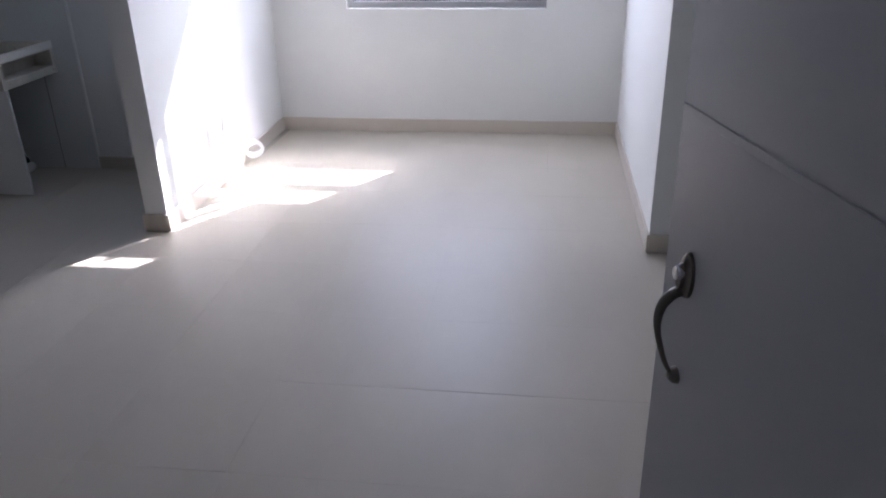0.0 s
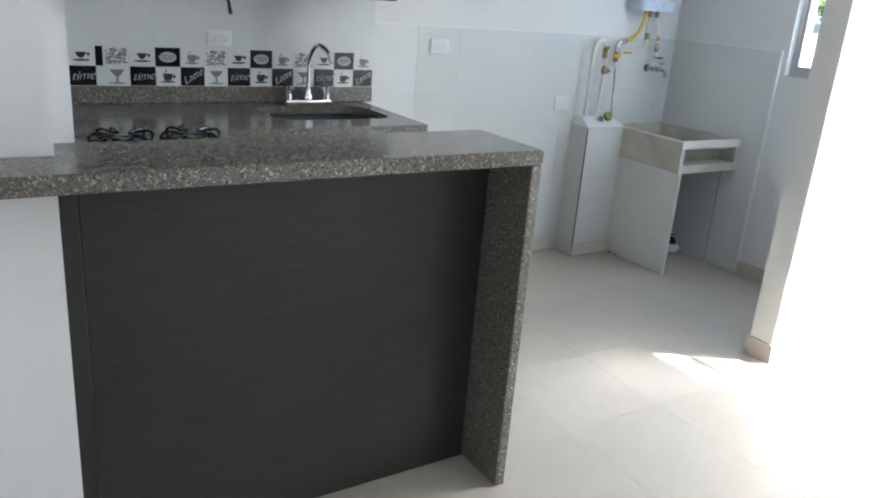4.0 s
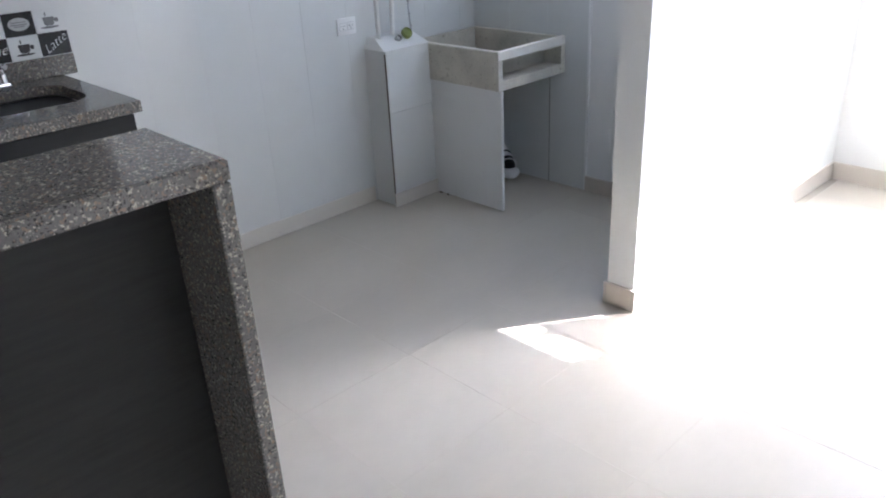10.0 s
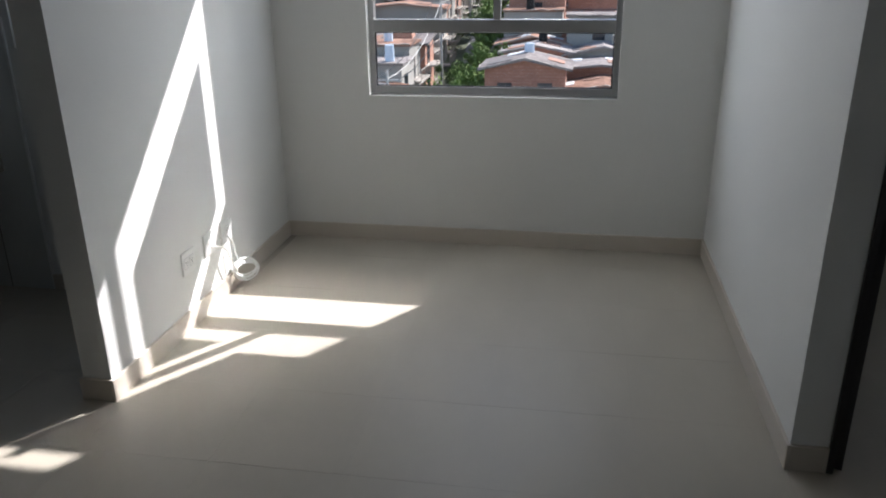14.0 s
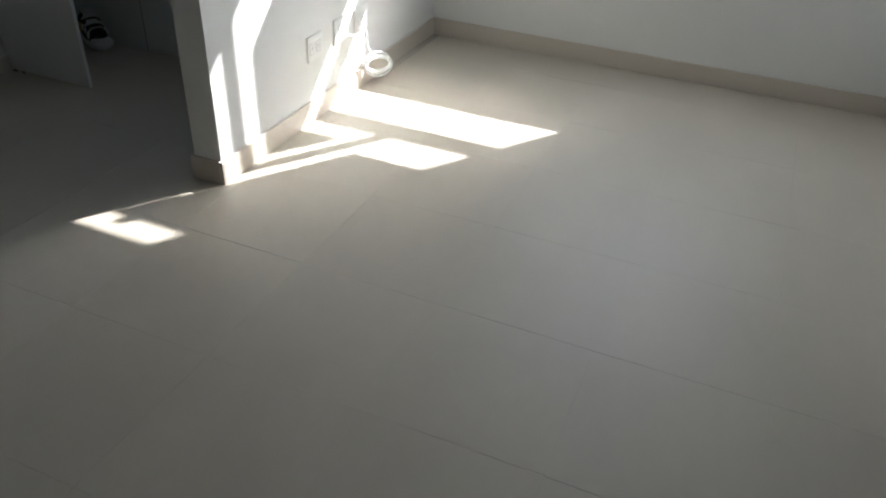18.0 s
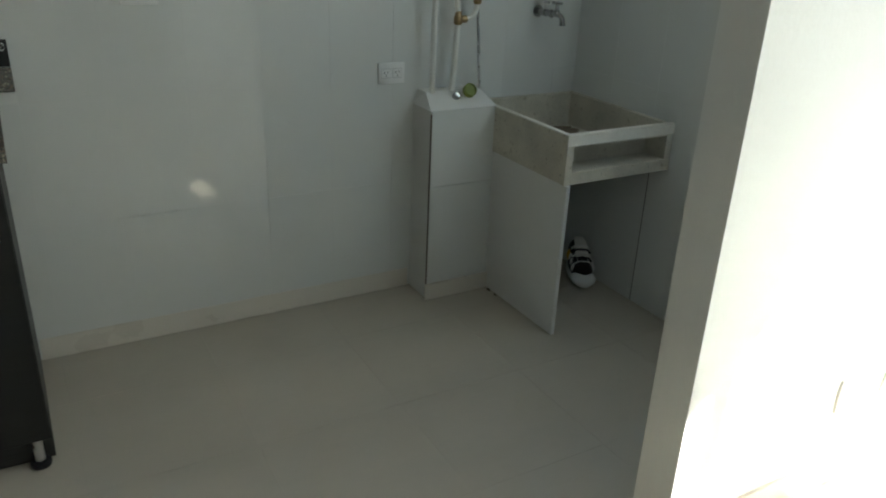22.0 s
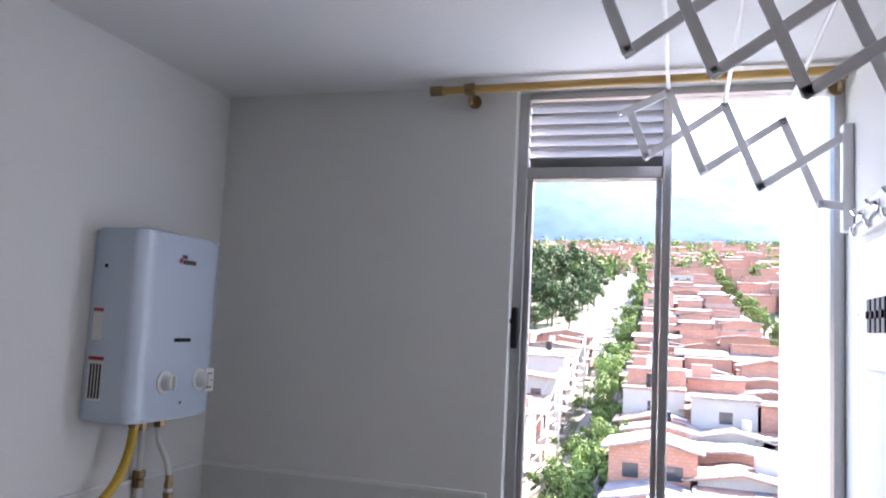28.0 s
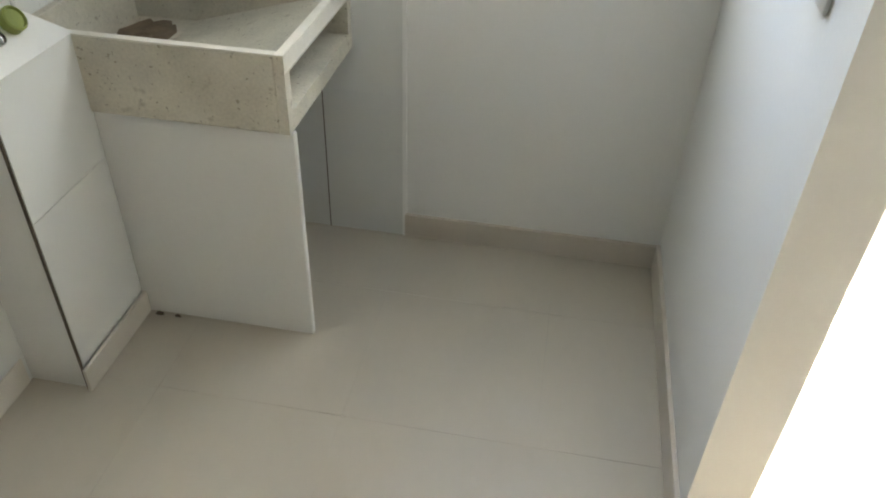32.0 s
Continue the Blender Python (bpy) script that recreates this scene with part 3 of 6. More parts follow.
def heater():
    h = thing("water_heater", "pale blue enamelled gas water heater on the wall", "water heater", (-2.62, 3.63, 1.49))
    x0, x1, y0, y1, z0, z1 = XK + 0.002, -2.565, 3.478, 3.785, 1.467, 1.882
    bm = bmesh.new()
    prof = [(x0, y0), (x1 - 0.026, y0), (x1 - 0.012, y0 + 0.009), (x1 - 0.003, y0 + 0.03), (x1, y0 + 0.055), (x1, y1 - 0.055), (x1 - 0.003, y1 - 0.03), (x1 - 0.012, y1 - 0.009), (x1 - 0.026, y1), (x0, y1)]
    lo = [bm.verts.new((x, y, z0)) for x, y in prof]
    hi = [bm.verts.new((x, y, z1)) for x, y in prof]
    for i in range(len(prof)):
        j = (i + 1) % len(prof)
        bm.faces.new((lo[i], lo[j], hi[j], hi[i]))
    bm.faces.new(list(reversed(lo)))
    bm.faces.new(hi)
    bmesh.ops.bevel(bm, geom=[e for e in bm.edges if abs(e.verts[0].co.z - e.verts[1].co.z) < 1e-6], offset=0.006, segments=2, affect="EDGES")
    under(h, "case", bm, HEATER_BLUE, "pale blue enamelled steel case", True)
    block(h, "flue_collar", (x0 + 0.02, x1 - 0.06, y0 + 0.09, y1 - 0.09, z1, z1 + 0.012), STEEL, 0.003)
    block(h, "slot", (x1 - 0.002, x1 + 0.002, 3.611, 3.669, 1.640, 1.648), BLACK, 0.0, "black flame window slot")
    for y in (3.586, 3.714):
        bm = bmesh.new()
        m = Matrix.Translation((x1, y, 1.551)) @ Euler((0, radians(90), 0)).to_matrix().to_4x4()
        lathe(bm, [(0.026, 0.0), (0.026, 0.004), (0.019, 0.006), (0.017, 0.022), (0.013, 0.026)], m)
        k = under(h, "knob", bm, WHITE_PLASTIC, "white round control knob", True)
        block(h, "pointer", (x1 + 0.024, x1 + 0.032, y - 0.004, y + 0.004, 1.536, 1.566), WHITE_PLASTIC, 0.001, parent=k)
    block(h, "emblem", (x1 - 0.001, x1 + 0.001, 3.620, 3.668, 1.817, 1.827), DARK_PRINT, 0.0, "small dark printed mark")
    block(h, "emblem", (x1 - 0.001, x1 + 0.001, 3.616, 3.634, 1.829, 1.838), DARK_PRINT, 0.0, "small dark printed mark")
    block(h, "screw", (x1 - 0.001, x1 + 0.0015, 3.647, 3.653, 1.499, 1.505), DARK_PRINT, 0.0, "dark screw head")
    block(h, "screw", (x0 + 0.030, x0 + 0.037, y0 - 0.0012, y0, 1.795, 1.803), BLACK, 0.0, "dark screw head")
    bm = bmesh.new()
    lathe(bm, [(0.006, 0), (0.006, 0.0022)], Matrix.Translation((x1 - 0.001, 3.612, 1.824)) @ Euler((0, radians(90), 0)).to_matrix().to_4x4(), 12)
    under(h, "red_emblem", bm, RED_PRINT, "small red printed flame mark")
    block(h, "side_label", (x0 + 0.010, x0 + 0.048, y0 - 0.0012, y0, 1.513, 1.596), WHITE_PLASTIC, 0.0, "white side label with black bars and a red band")
    block(h, "label_band", (x0 + 0.010, x0 + 0.048, y0 - 0.002, y0, 1.598, 1.605), RED_PRINT, 0.0)
    for i in range(4):
        block(h, "label_bar", (x0 + 0.016 + 0.008 * i, x0 + 0.020 + 0.008 * i, y0 - 0.0022, y0, 1.517, 1.590), BLACK, 0.0)
    block(h, "upper_label", (x0 + 0.012, x0 + 0.036, y0 - 0.0012, y0, 1.640, 1.700), WHITE_PLASTIC, 0.0, "pale side label with a red band")
    block(h, "label_band", (x0 + 0.012, x0 + 0.036, y0 - 0.002, y0, 1.701, 1.708), RED_PRINT, 0.0)
    block(h, "front_sticker", (x1 - 0.009, x1 + 0.0005, 3.742, 3.776, 1.520, 1.575), WHITE_PLASTIC, 0.0, "white sticker beside the knobs")
    for i in range(3):
        block(h, "sticker_bar", (x1 + 0.0004, x1 + 0.0012, 3.746, 3.768, 1.528 + 0.016 * i, 1.533 + 0.016 * i), DARK_PRINT, 0.0)


HEATER_BLUE = material("pale_blue_enamel", (0.57, 0.655, 0.76), rough=0.25, vary=0.03, scale=5, grain=0.01, bump=0.02)
BLACK = material("black_plastic", (0.012, 0.012, 0.013), spec=0.25, rough=0.45, vary=0.1, scale=20)
WHITE_PLASTIC = material("white_plastic", (0.78, 0.78, 0.76), rough=0.35, vary=0.03, scale=20, grain=0.01, bump=0.02)
DARK_PRINT = material("dark_print", (0.08, 0.06, 0.08), rough=0.5, vary=0.1)
RED_PRINT = material("red_print", (0.45, 0.05, 0.04), rough=0.5, vary=0.1)
heater()

# ---- windows ----
def frame_bars(root, boxes, mat=None, label=""):
    for n, b in boxes:
        block(root, n, b, mat or ALUMINIUM, 0.002, label)


def pane(root, x0, x1, y, z0, z1):
    bm = bmesh.new()
    box(bm, x0, x1, y - 0.002, y + 0.002, z0, z1)
    g = under(root, "pane", bm, GLASS, "clear window glass")
    g.visible_shadow = False
    return g


win = thing("window_1", "aluminium sliding window with a fixed lower light, in the living room", "window", (0.2, 4.95, 0.845), kind="structure")
YA = 4.925
frame_bars(win, [("left_jamb", (A0, A0 + 0.03, YA, YA + 0.05, 0.845, AZ1)), ("right_jamb", (A1 - 0.03, A1, YA, YA + 0.05, 0.845, AZ1)), ("sill_rail", (A0 + 0.03, A1 - 0.03, YA, YA + 0.05, 0.845, 0.885)),
                 ("head_rail", (A0 + 0.03, A1 - 0.03, YA, YA + 0.05, 2.293, AZ1)), ("middle_rail", (A0 + 0.03, A1 - 0.03, YA - 0.01, YA + 0.05, 1.172, 1.238)), ("mullion", (0.188, 0.226, YA + 0.0, YA + 0.04, 1.238, 2.293))])
pane(win, A0 + 0.03, A1 - 0.03, YA + 0.025, 0.885, 1.172)
for b in ((A0 + 0.0305, A0 + 0.036, YA + 0.012, YA + 0.022, 0.8855, 1.1715), (A1 - 0.036, A1 - 0.0305, YA + 0.012, YA + 0.022, 0.8855, 1.1715), (A0 + 0.0365, A1 - 0.0365, YA + 0.012, YA + 0.022, 1.166, 1.1715),
          (A0 + 0.0365, A1 - 0.0365, YA + 0.012, YA + 0.022, 0.8855, 0.890)):
    block(win, "gasket", b, BLACK, 0.0, "black rubber gasket")
pane(win, A0 + 0.03, 0.188, YA + 0.015, 1.238, 2.293)
pane(win, 0.226, A1 - 0.03, YA + 0.030, 1.238, 2.293)

win2 = thing("window_2", "tall aluminium sliding window with a louvred vent, in the laundry", "window", (-1.5, 3.97, 1.205), kind="structure")
YB = 3.975
frame_bars(win2, [("left_jamb", (B0, B0 + 0.025, YB, YB + 0.06, BZ0, BZ1)), ("right_jamb", (B1 - 0.022, B1, YB, YB + 0.06, BZ0, BZ1)), ("sill_rail", (B0 + 0.025, B1 - 0.022, YB, YB + 0.06, BZ0, 1.222)),
                  ("head_rail", (B0 + 0.025, B1 - 0.022, YB, YB + 0.06, 2.28, BZ1)), ("mullion", (-1.522, -1.501, YB - 0.01, YB + 0.04, 1.222, 2.28)), ("vent_rail", (B0 + 0.025, -1.5225, YB, YB + 0.05, 2.079, 2.108))])
pane(win2, B0 + 0.025, -1.5225, YB + 0.02, 1.222, 2.079)
pane(win2, -1.501, B1 - 0.022, YB + 0.03, 1.222, 2.28)
for i in range(6):
    bm = bmesh.new()
    z = 2.122 + 0.028 * i
    box(bm, B0 + 0.026, -1.523, -0.019, 0.019, -0.0015, 0.0015)
    bmesh.ops.rotate(bm, verts=bm.verts[:], cent=(0, 0, 0), matrix=Matrix.Rotation(radians(-38), 3, "X"))
    bmesh.ops.translate(bm, verts=bm.verts[:], vec=(0, YB + 0.025, z))
    under(win2, "louvre_slat", bm, ALUMINIUM)

# ---- more materials ----
TAP_METAL = material("dull_chromed_brass", (0.40, 0.40, 0.40), rough=0.2, metal=1.0, vary=0.15, scale=40)
NAVY = material("navy_plastic", (0.015, 0.02, 0.075), rough=0.35, vary=0.1, scale=20)
BRASS = material("aged_brass", (0.33, 0.235, 0.125), rough=0.35, metal=1.0, vary=0.2, scale=60)
PVC = material("white_pvc", (0.74, 0.73, 0.68), rough=0.4, vary=0.05, scale=20, grain=0.02)
YELLOW = material("yellow_rubber", (0.62, 0.40, 0.04), rough=0.45, vary=0.08, scale=20)
ORANGE = material("orange_paint", (0.75, 0.33, 0.03), rough=0.4, vary=0.1, scale=30)
GREEN_PLASTIC = material("olive_green_plastic", (0.20, 0.24, 0.05), rough=0.4, vary=0.2, scale=40)
GOLD_ROD = material("golden_wood_rod", (0.55, 0.33, 0.10), rough=0.4, vary=0.15, scale=12, stretch=(0.2, 1, 1))
RACK_GREY = material("grey_painted_metal", (0.76, 0.75, 0.77), rough=0.45, vary=0.06, scale=20)
TILE_BLACK = material("black_printed_tile", (0.012, 0.012, 0.013), rough=0.2, vary=0.2, scale=30, bump=0.0)
TILE_PRINT_GREY = material("grey_tile_print", (0.20, 0.20, 0.20), rough=0.25, vary=0.2, scale=60, bump=0.0)
PAPER = material("white_printed_sheet", (0.80, 0.80, 0.78), rough=0.7, vary=0.03, scale=8)
PEWTER = material("worn_pewter", (0.17, 0.15, 0.13), rough=0.35, metal=0.9, vary=0.25, scale=60)
DARK_DOOR = material("black_brown_door", (0.022, 0.018, 0.016), rough=0.45, vary=0.25, scale=6, stretch=(6, 6, 0.4))
BULB = material("milky_bulb", (0.80, 0.80, 0.78), rough=0.2, vary=0.02, spec=0.6)


def solid(root, name, mat, make, label="", smooth=True, parent=None):
    bm = bmesh.new()
    make(bm)
    return under(root, name, bm, mat, label, smooth, parent)


# ---- kitchen sink, tap, hob, hood ----
SATIN_STEEL = material("satin_steel", (0.74, 0.73, 0.71), rough=0.36, metal=1.0, vary=0.06, scale=18, grain=0.06)


def kitchen_sink():
    s = thing("kitchen_sink", "stainless steel undermount kitchen sink bowl in the granite worktop", "sink", (-2.38, 1.395, CZ - 0.20))
    bm = bmesh.new()
    x0, x1, y0, y1 = SINK
    rings = []
    for inset, z, r in ((-0.012, CZ - 0.036, 0.10), (0.0, CZ - 0.037, 0.09), (0.004, CZ - 0.15, 0.085), (0.03, CZ - 0.185, 0.06), (0.12, CZ - 0.19, 0.03)):
        rings.append([bm.verts.new((x, y, z)) for x, y in round_rect(x0 + inset, x1 - inset, y0 + inset, y1 - inset, r)])
    n = len(rings[0])
    for a, b in zip(rings, rings[1:]):
        for k in range(n):
            bm.faces.new((a[k], a[(k + 1) % n], b[(k + 1) % n], b[k]))
    bm.faces.new(rings[-1])
    under(s, "bowl", bm, SATIN_STEEL, "brushed steel bowl", True)
    solid(s, "drain", CHROME, lambda b: lathe(b, [(0.04, 0), (0.04, 0.004), (0.028, 0.005), (0.02, 0.001)], Matrix.Translation((-2.38, 1.40, CZ - 0.1895))))


kitchen_sink()


def kitchen_tap():
    t = thing("kitchen_tap", "chrome two-handle gooseneck kitchen tap", "tap", (-2.61, 1.42, CZ))
    x, y = -2.615, 1.42
    solid(t, "bridge", CHROME, lambda b: box(b, x - 0.022, x + 0.022, y - 0.115, y + 0.115, CZ, CZ + 0.022, 0.008, 2), "flat chrome bridge base")
    neck = bend([(x, y, CZ + 0.02), (x, y, CZ + 0.12), (x + 0.005, y + 0.004, CZ + 0.215), (x + 0.05, y + 0.02, CZ + 0.275), (x + 0.11, y + 0.045, CZ + 0.25), (x + 0.135, y + 0.055, CZ + 0.205)])
    solid(t, "spout", CHROME, lambda b: tube(b, neck, 0.0105), "curved chrome spout")
    solid(t, "collar", CHROME, lambda b: lathe(b, [(0.02, 0), (0.02, 0.02), (0.014, 0.03), (0.0135, 0.05)], Matrix.Translation((x, y, CZ + 0.02))))
    for dy in (-0.095, 0.095):
        st = solid(t, "valve", CHROME, lambda b: lathe(b, [(0.018, 0), (0.016, 0.03), (0.012, 0.034), (0.012, 0.05)], Matrix.Translation((x, y + dy, CZ + 0.02))))

        def cross(b):
            for a in range(4):
                d = Vector((math.cos(a * math.pi / 2 + 0.5), math.sin(a * math.pi / 2 + 0.5), 0))
                c = Vector((x, y + dy, CZ + 0.074))
                rod(b, c, c + d * 0.026, 0.006, 0.009, 8)
            lathe(b, [(0.013, 0), (0.014, 0.012), (0.007, 0.02)], Matrix.Translation((x, y + dy, CZ + 0.066)), 12)
        solid(t, "cross_handle", CHROME, cross, "chrome cross handle", True, st)


kitchen_tap()


HOB_GLASS = material("dark_hob_glass", (0.045, 0.044, 0.042), rough=0.09, vary=0.1, scale=12, grain=0.03, bump=0.0)
ENAMEL = material("black_enamelled_wire", (0.01, 0.01, 0.01), rough=0.14, vary=0.1, scale=40, bump=0.0)


def hob():
    h = thing("gas_hob", "dark glass gas hob with black wire pan supports", "hob", (-1.68, 0.56, CZ))
    solid(h, "plate", HOB_GLASS, lambda b: box(b, -1.985, -1.43, 0.32, 0.80, CZ, CZ + 0.005, 0.002, 2), "dark glass plate", False)
    for bx in (-1.822, -1.575):
        for by in (0.447, 0.668):
            base = CZ + 0.005
            solid(h, "burner", ENAMEL, lambda b: lathe(b, [(0.042, 0), (0.042, 0.010), (0.030, 0.013), (0.030, 0.020), (0.008, 0.022)], Matrix.Translation((bx, by, base))), "black burner cap")

            def grate(b):
                c = Vector((bx, by, base))
                ring = [c + Vector((0.092 * math.cos(k * math.pi / 12), 0.092 * math.sin(k * math.pi / 12), 0.006)) for k in range(25)]
                tube(b, ring, 0.0045, 8)
                for a in range(4):
                    d = Vector((math.cos(a * math.pi / 2 + 0.4), math.sin(a * math.pi / 2 + 0.4), 0))
                    e = Vector((-d.y, d.x, 0))
                    up = Vector((0, 0, 1))
                    loop = [c + d * 0.092 - e * 0.024 + up * 0.006, c + d * 0.098 - e * 0.024 + up * 0.030, c + d * 0.075 - e * 0.018 + up * 0.040, c + d * 0.034 - e * 0.008 + up * 0.034,
                            c + d * 0.030 + up * 0.033, c + d * 0.034 + e * 0.008 + up * 0.034, c + d * 0.075 + e * 0.018 + up * 0.040, c + d * 0.098 + e * 0.024 + up * 0.030, c + d * 0.092 + e * 0.024 + up * 0.006]
                    tube(b, bend(loop, 4), 0.0046, 8)
            solid(h, "pan_support", ENAMEL, grate, "black looped wire pan support")
    for i in range(4):
        solid(h, "knob", BLACK, lambda b: lathe(b, [(0.017, 0), (0.016, 0.018), (0.012, 0.02)], Matrix.Translation((-1.465, 0.38 + 0.115 * i, CZ + 0.005)), 14), "black control knob")


hob()


HOOD_BLACK = material("black_painted_hood", (0.006, 0.006, 0.006), spec=0.12, rough=0.35, vary=0.1, scale=20, bump=0.0)


def hood():
    h = thing("cooker_hood", "black curved cooker hood under the wall cabinets", "cooker hood", (-1.9, 0.55, 1.39))
    z = 1.447
    prof = [(0.23, z), (0.71, z - 0.003), (0.722, z + 0.004), (0.722, z + 0.02), (0.707, z + 0.045), (0.68, z + 0.072), (0.635, z + 0.098), (0.575, z + 0.112), (0.50, z + 0.117), (0.23, z + 0.118)]
    under(h, "shell", sheet(prof, [], -2.03, -1.43, "x"), HOOD_BLACK, "black curved shell", True)
    block(h, "grille", (-1.98, -1.48, 0.27, 0.66, z - 0.007, z - 0.0035), STEEL, 0.001, "steel grease filter")
    block(h, "duct_cover", (-1.90, -1.55, 0.49, 0.60, z + 0.1185, z + 0.14), STEEL, 0.003, "grey steel duct cover")
    block(h, "lever", (-1.62, -1.605, 0.60, 0.612, z - 0.025, z - 0.004), BLACK, 0.001)
    solid(h, "power_cord", BLACK, lambda b: tube(b, bend([(-1.45, 0.672, z + 0.002), (-1.45, 0.682, z - 0.02), (-1.452, 0.692, z - 0.068)]), 0.0055, 8), "short black power cord")


hood()
foot = solid(bpy.data.objects["base_cabinet"], "leg_foot", STEEL, lambda b: lathe(b, [(0.014, 0.014), (0.014, 0.10)], Matrix.Translation((-2.085, 1.675, 0)), 14), "round steel cabinet foot")
solid(bpy.data.objects["base_cabinet"], "foot_pad", BLACK, lambda b: lathe(b, [(0.026, 0), (0.028, 0.004), (0.028, 0.014), (0.020, 0.020)], Matrix.Translation((-2.085, 1.675, 0)), 16), "black plastic pad", True, foot)


# ---- outlets and switches ----
def wall_plate(name, label, category, centre, w, h, way, sockets=2, kind_of="socket", group="wall outlets"):
    """A cover plate on a wall; way is the direction in which it looks."""
    c, n = Vector(centre), Vector(way)
    u = Vector((0, 0, 1)).cross(n)
    rot = Matrix((u, Vector((0, 0, 1)), n)).transposed().to_4x4()
    root = new(name)
    root.empty_display_size = 0.03
    root.matrix_world = Matrix.Translation(c) @ rot
    tagged(root, label, category, group)
    bm = bmesh.new()
    box(bm, -w / 2, w / 2, -h / 2, h / 2, 0, 0.007, 0.002, 2)
    part("cover", bm, WHITE_PLASTIC, root, "", True)
    for i in range(sockets):
        o = (i - (sockets - 1) / 2)
        if kind_of == "socket":
            cx = o * w * 0.42
            bm = bmesh.new()
            box(bm, cx - w * 0.17, cx + w * 0.17, -h * 0.2, h * 0.2, 0.0065, 0.0088, 0.0008)
            f = part("socket", bm, WHITE_PLASTIC, root)
            bm = bmesh.new()
            box(bm, cx - w * 0.185, cx + w * 0.185, -h * 0.24, h * 0.24, 0.0066, 0.0072)
            part("socket_rim", bm, SOCKET_LINE, f, "grey line round the socket")
            for sx, sy in ((-0.007, 0.004), (0.007, 0.004), (0, -0.008)):
                bm = bmesh.new()
                box(bm, cx + sx - 0.0012, cx + sx + 0.0012, sy - 0.004, sy + 0.004, 0.0085, 0.0092)
                part("pin_hole", bm, BLACK, f)
        else:
            cy = o * h * 0.36
            bm = bmesh.new()
            box(bm, -w * 0.22, w * 0.22, cy - h * 0.14, cy + h * 0.14, 0.0065, 0.0125, 0.002)
            part("rocker", bm, WHITE_PLASTIC, root)
    return root


SOCKET_LINE = material("grey_plastic_gap", (0.60, 0.60, 0.59), rough=0.6, vary=0.05)
WALL_ON = XK + 0.0085
wall_plate("wall_outlet", "white double socket outlet on the tiled kitchen wall", "outlet", (WALL_ON, 2.168, 1.213), 0.115, 0.072, (1, 0, 0))
wall_plate("wall_outlet", "white socket outlet low on the tiled laundry wall", "outlet", (WALL_ON, 3.046, 0.914), 0.11, 0.078, (1, 0, 0))
wall_plate("wall_outlet", "white double socket outlet above the patterned tiles", "outlet", (WALL_ON, 1.024, 1.214), 0.110, 0.066, (1, 0, 0))
wall_plate("wall_outlet", "white socket outlet low on the living room partition", "outlet", (PX1 + 0.001, 3.665, 0.305), 0.115, 0.105, (1, 0, 0))
wall_plate("wall_outlet", "white cable outlet in a sunlit strip of the partition", "outlet", (PX1 + 0.001, 3.875, 0.315), 0.115, 0.105, (1, 0, 0), 1)
wall_plate("wall_outlet", "white telephone outlet near the corner of the partition", "outlet", (PX1 + 0.001, 4.055, 0.315), 0.115, 0.105, (1, 0, 0), 1)
wall_plate("light_switch", "white double rocker light switch on the laundry partition", "switch", (PX0 - 0.001, 3.198, 1.122), 0.078, 0.118, (-1, 0, 0), 2, "rocker", "wall switches")
wall_plate("wall_outlet", "white socket outlet beside the laundry window", "outlet", (PX0 - 0.001, 3.80, 1.13), 0.075, 0.115, (-1, 0, 0), 1)

dark_socket = bpy.data.objects["wall_outlet.006"] if "wall_outlet.006" in bpy.data.objects else None
if dark_socket:
    bm = bmesh.new()
    box(bm, -0.017, 0.017, -0.022, 0.022, 0.0089, 0.0105, 0.001)
    part("socket_face", bm, BLACK, dark_socket, "dark socket face")

# ---- laundry fittings ----
CX, CY0, CY1 = XK + 0.156, 3.142, 3.435
chase = structure("pipe_chase", [(XK + 0.001, CX, CY0 + 0.005, CY1, 0.0, 0.792)], PLASTER, "white tiled box round the rising pipes", "pipe box")
bm = bmesh.new()
vs = [bm.verts.new(q) for q in ((XK + 0.001, CY0 - 0.002, 0.793), (CX + 0.01, CY0 - 0.002, 0.793), (CX + 0.01, CY1 + 0.001, 0.793), (XK + 0.001, CY1 + 0.001, 0.793),
                                (XK + 0.001, CY0 + 0.02, 0.845), (XK + 0.06, CY0 + 0.03, 0.842), (XK + 0.06, CY1 - 0.02, 0.842), (XK + 0.001, CY1 - 0.01, 0.845))]
for f in ((0, 1, 2, 3), (4, 5, 6, 7), (0, 1, 5, 4), (1, 2, 6, 5), (2, 3, 7, 6), (3, 0, 4, 7)):
    bm.faces.new([vs[i] for i in f])
part("sloped_cap", bm, PLASTER, chase, "sloped plaster cap")
for z0, z1 in ((0.075, 0.487), (0.489, 0.792)):
    bm = bmesh.new()
    box(bm, CX, CX + 0.008, CY0 + 0.006, CY1, z0, z1)
    part("tile", bm, WALL_TILE, chase)
bm = bmesh.new()
box(bm, CX + 0.0005, CX + 0.0065, CY0 + 0.001, CY0 + 0.005, 0.0, 0.78)
part("corner_gap", bm, STAIN, chase, "dark unfilled corner joint")

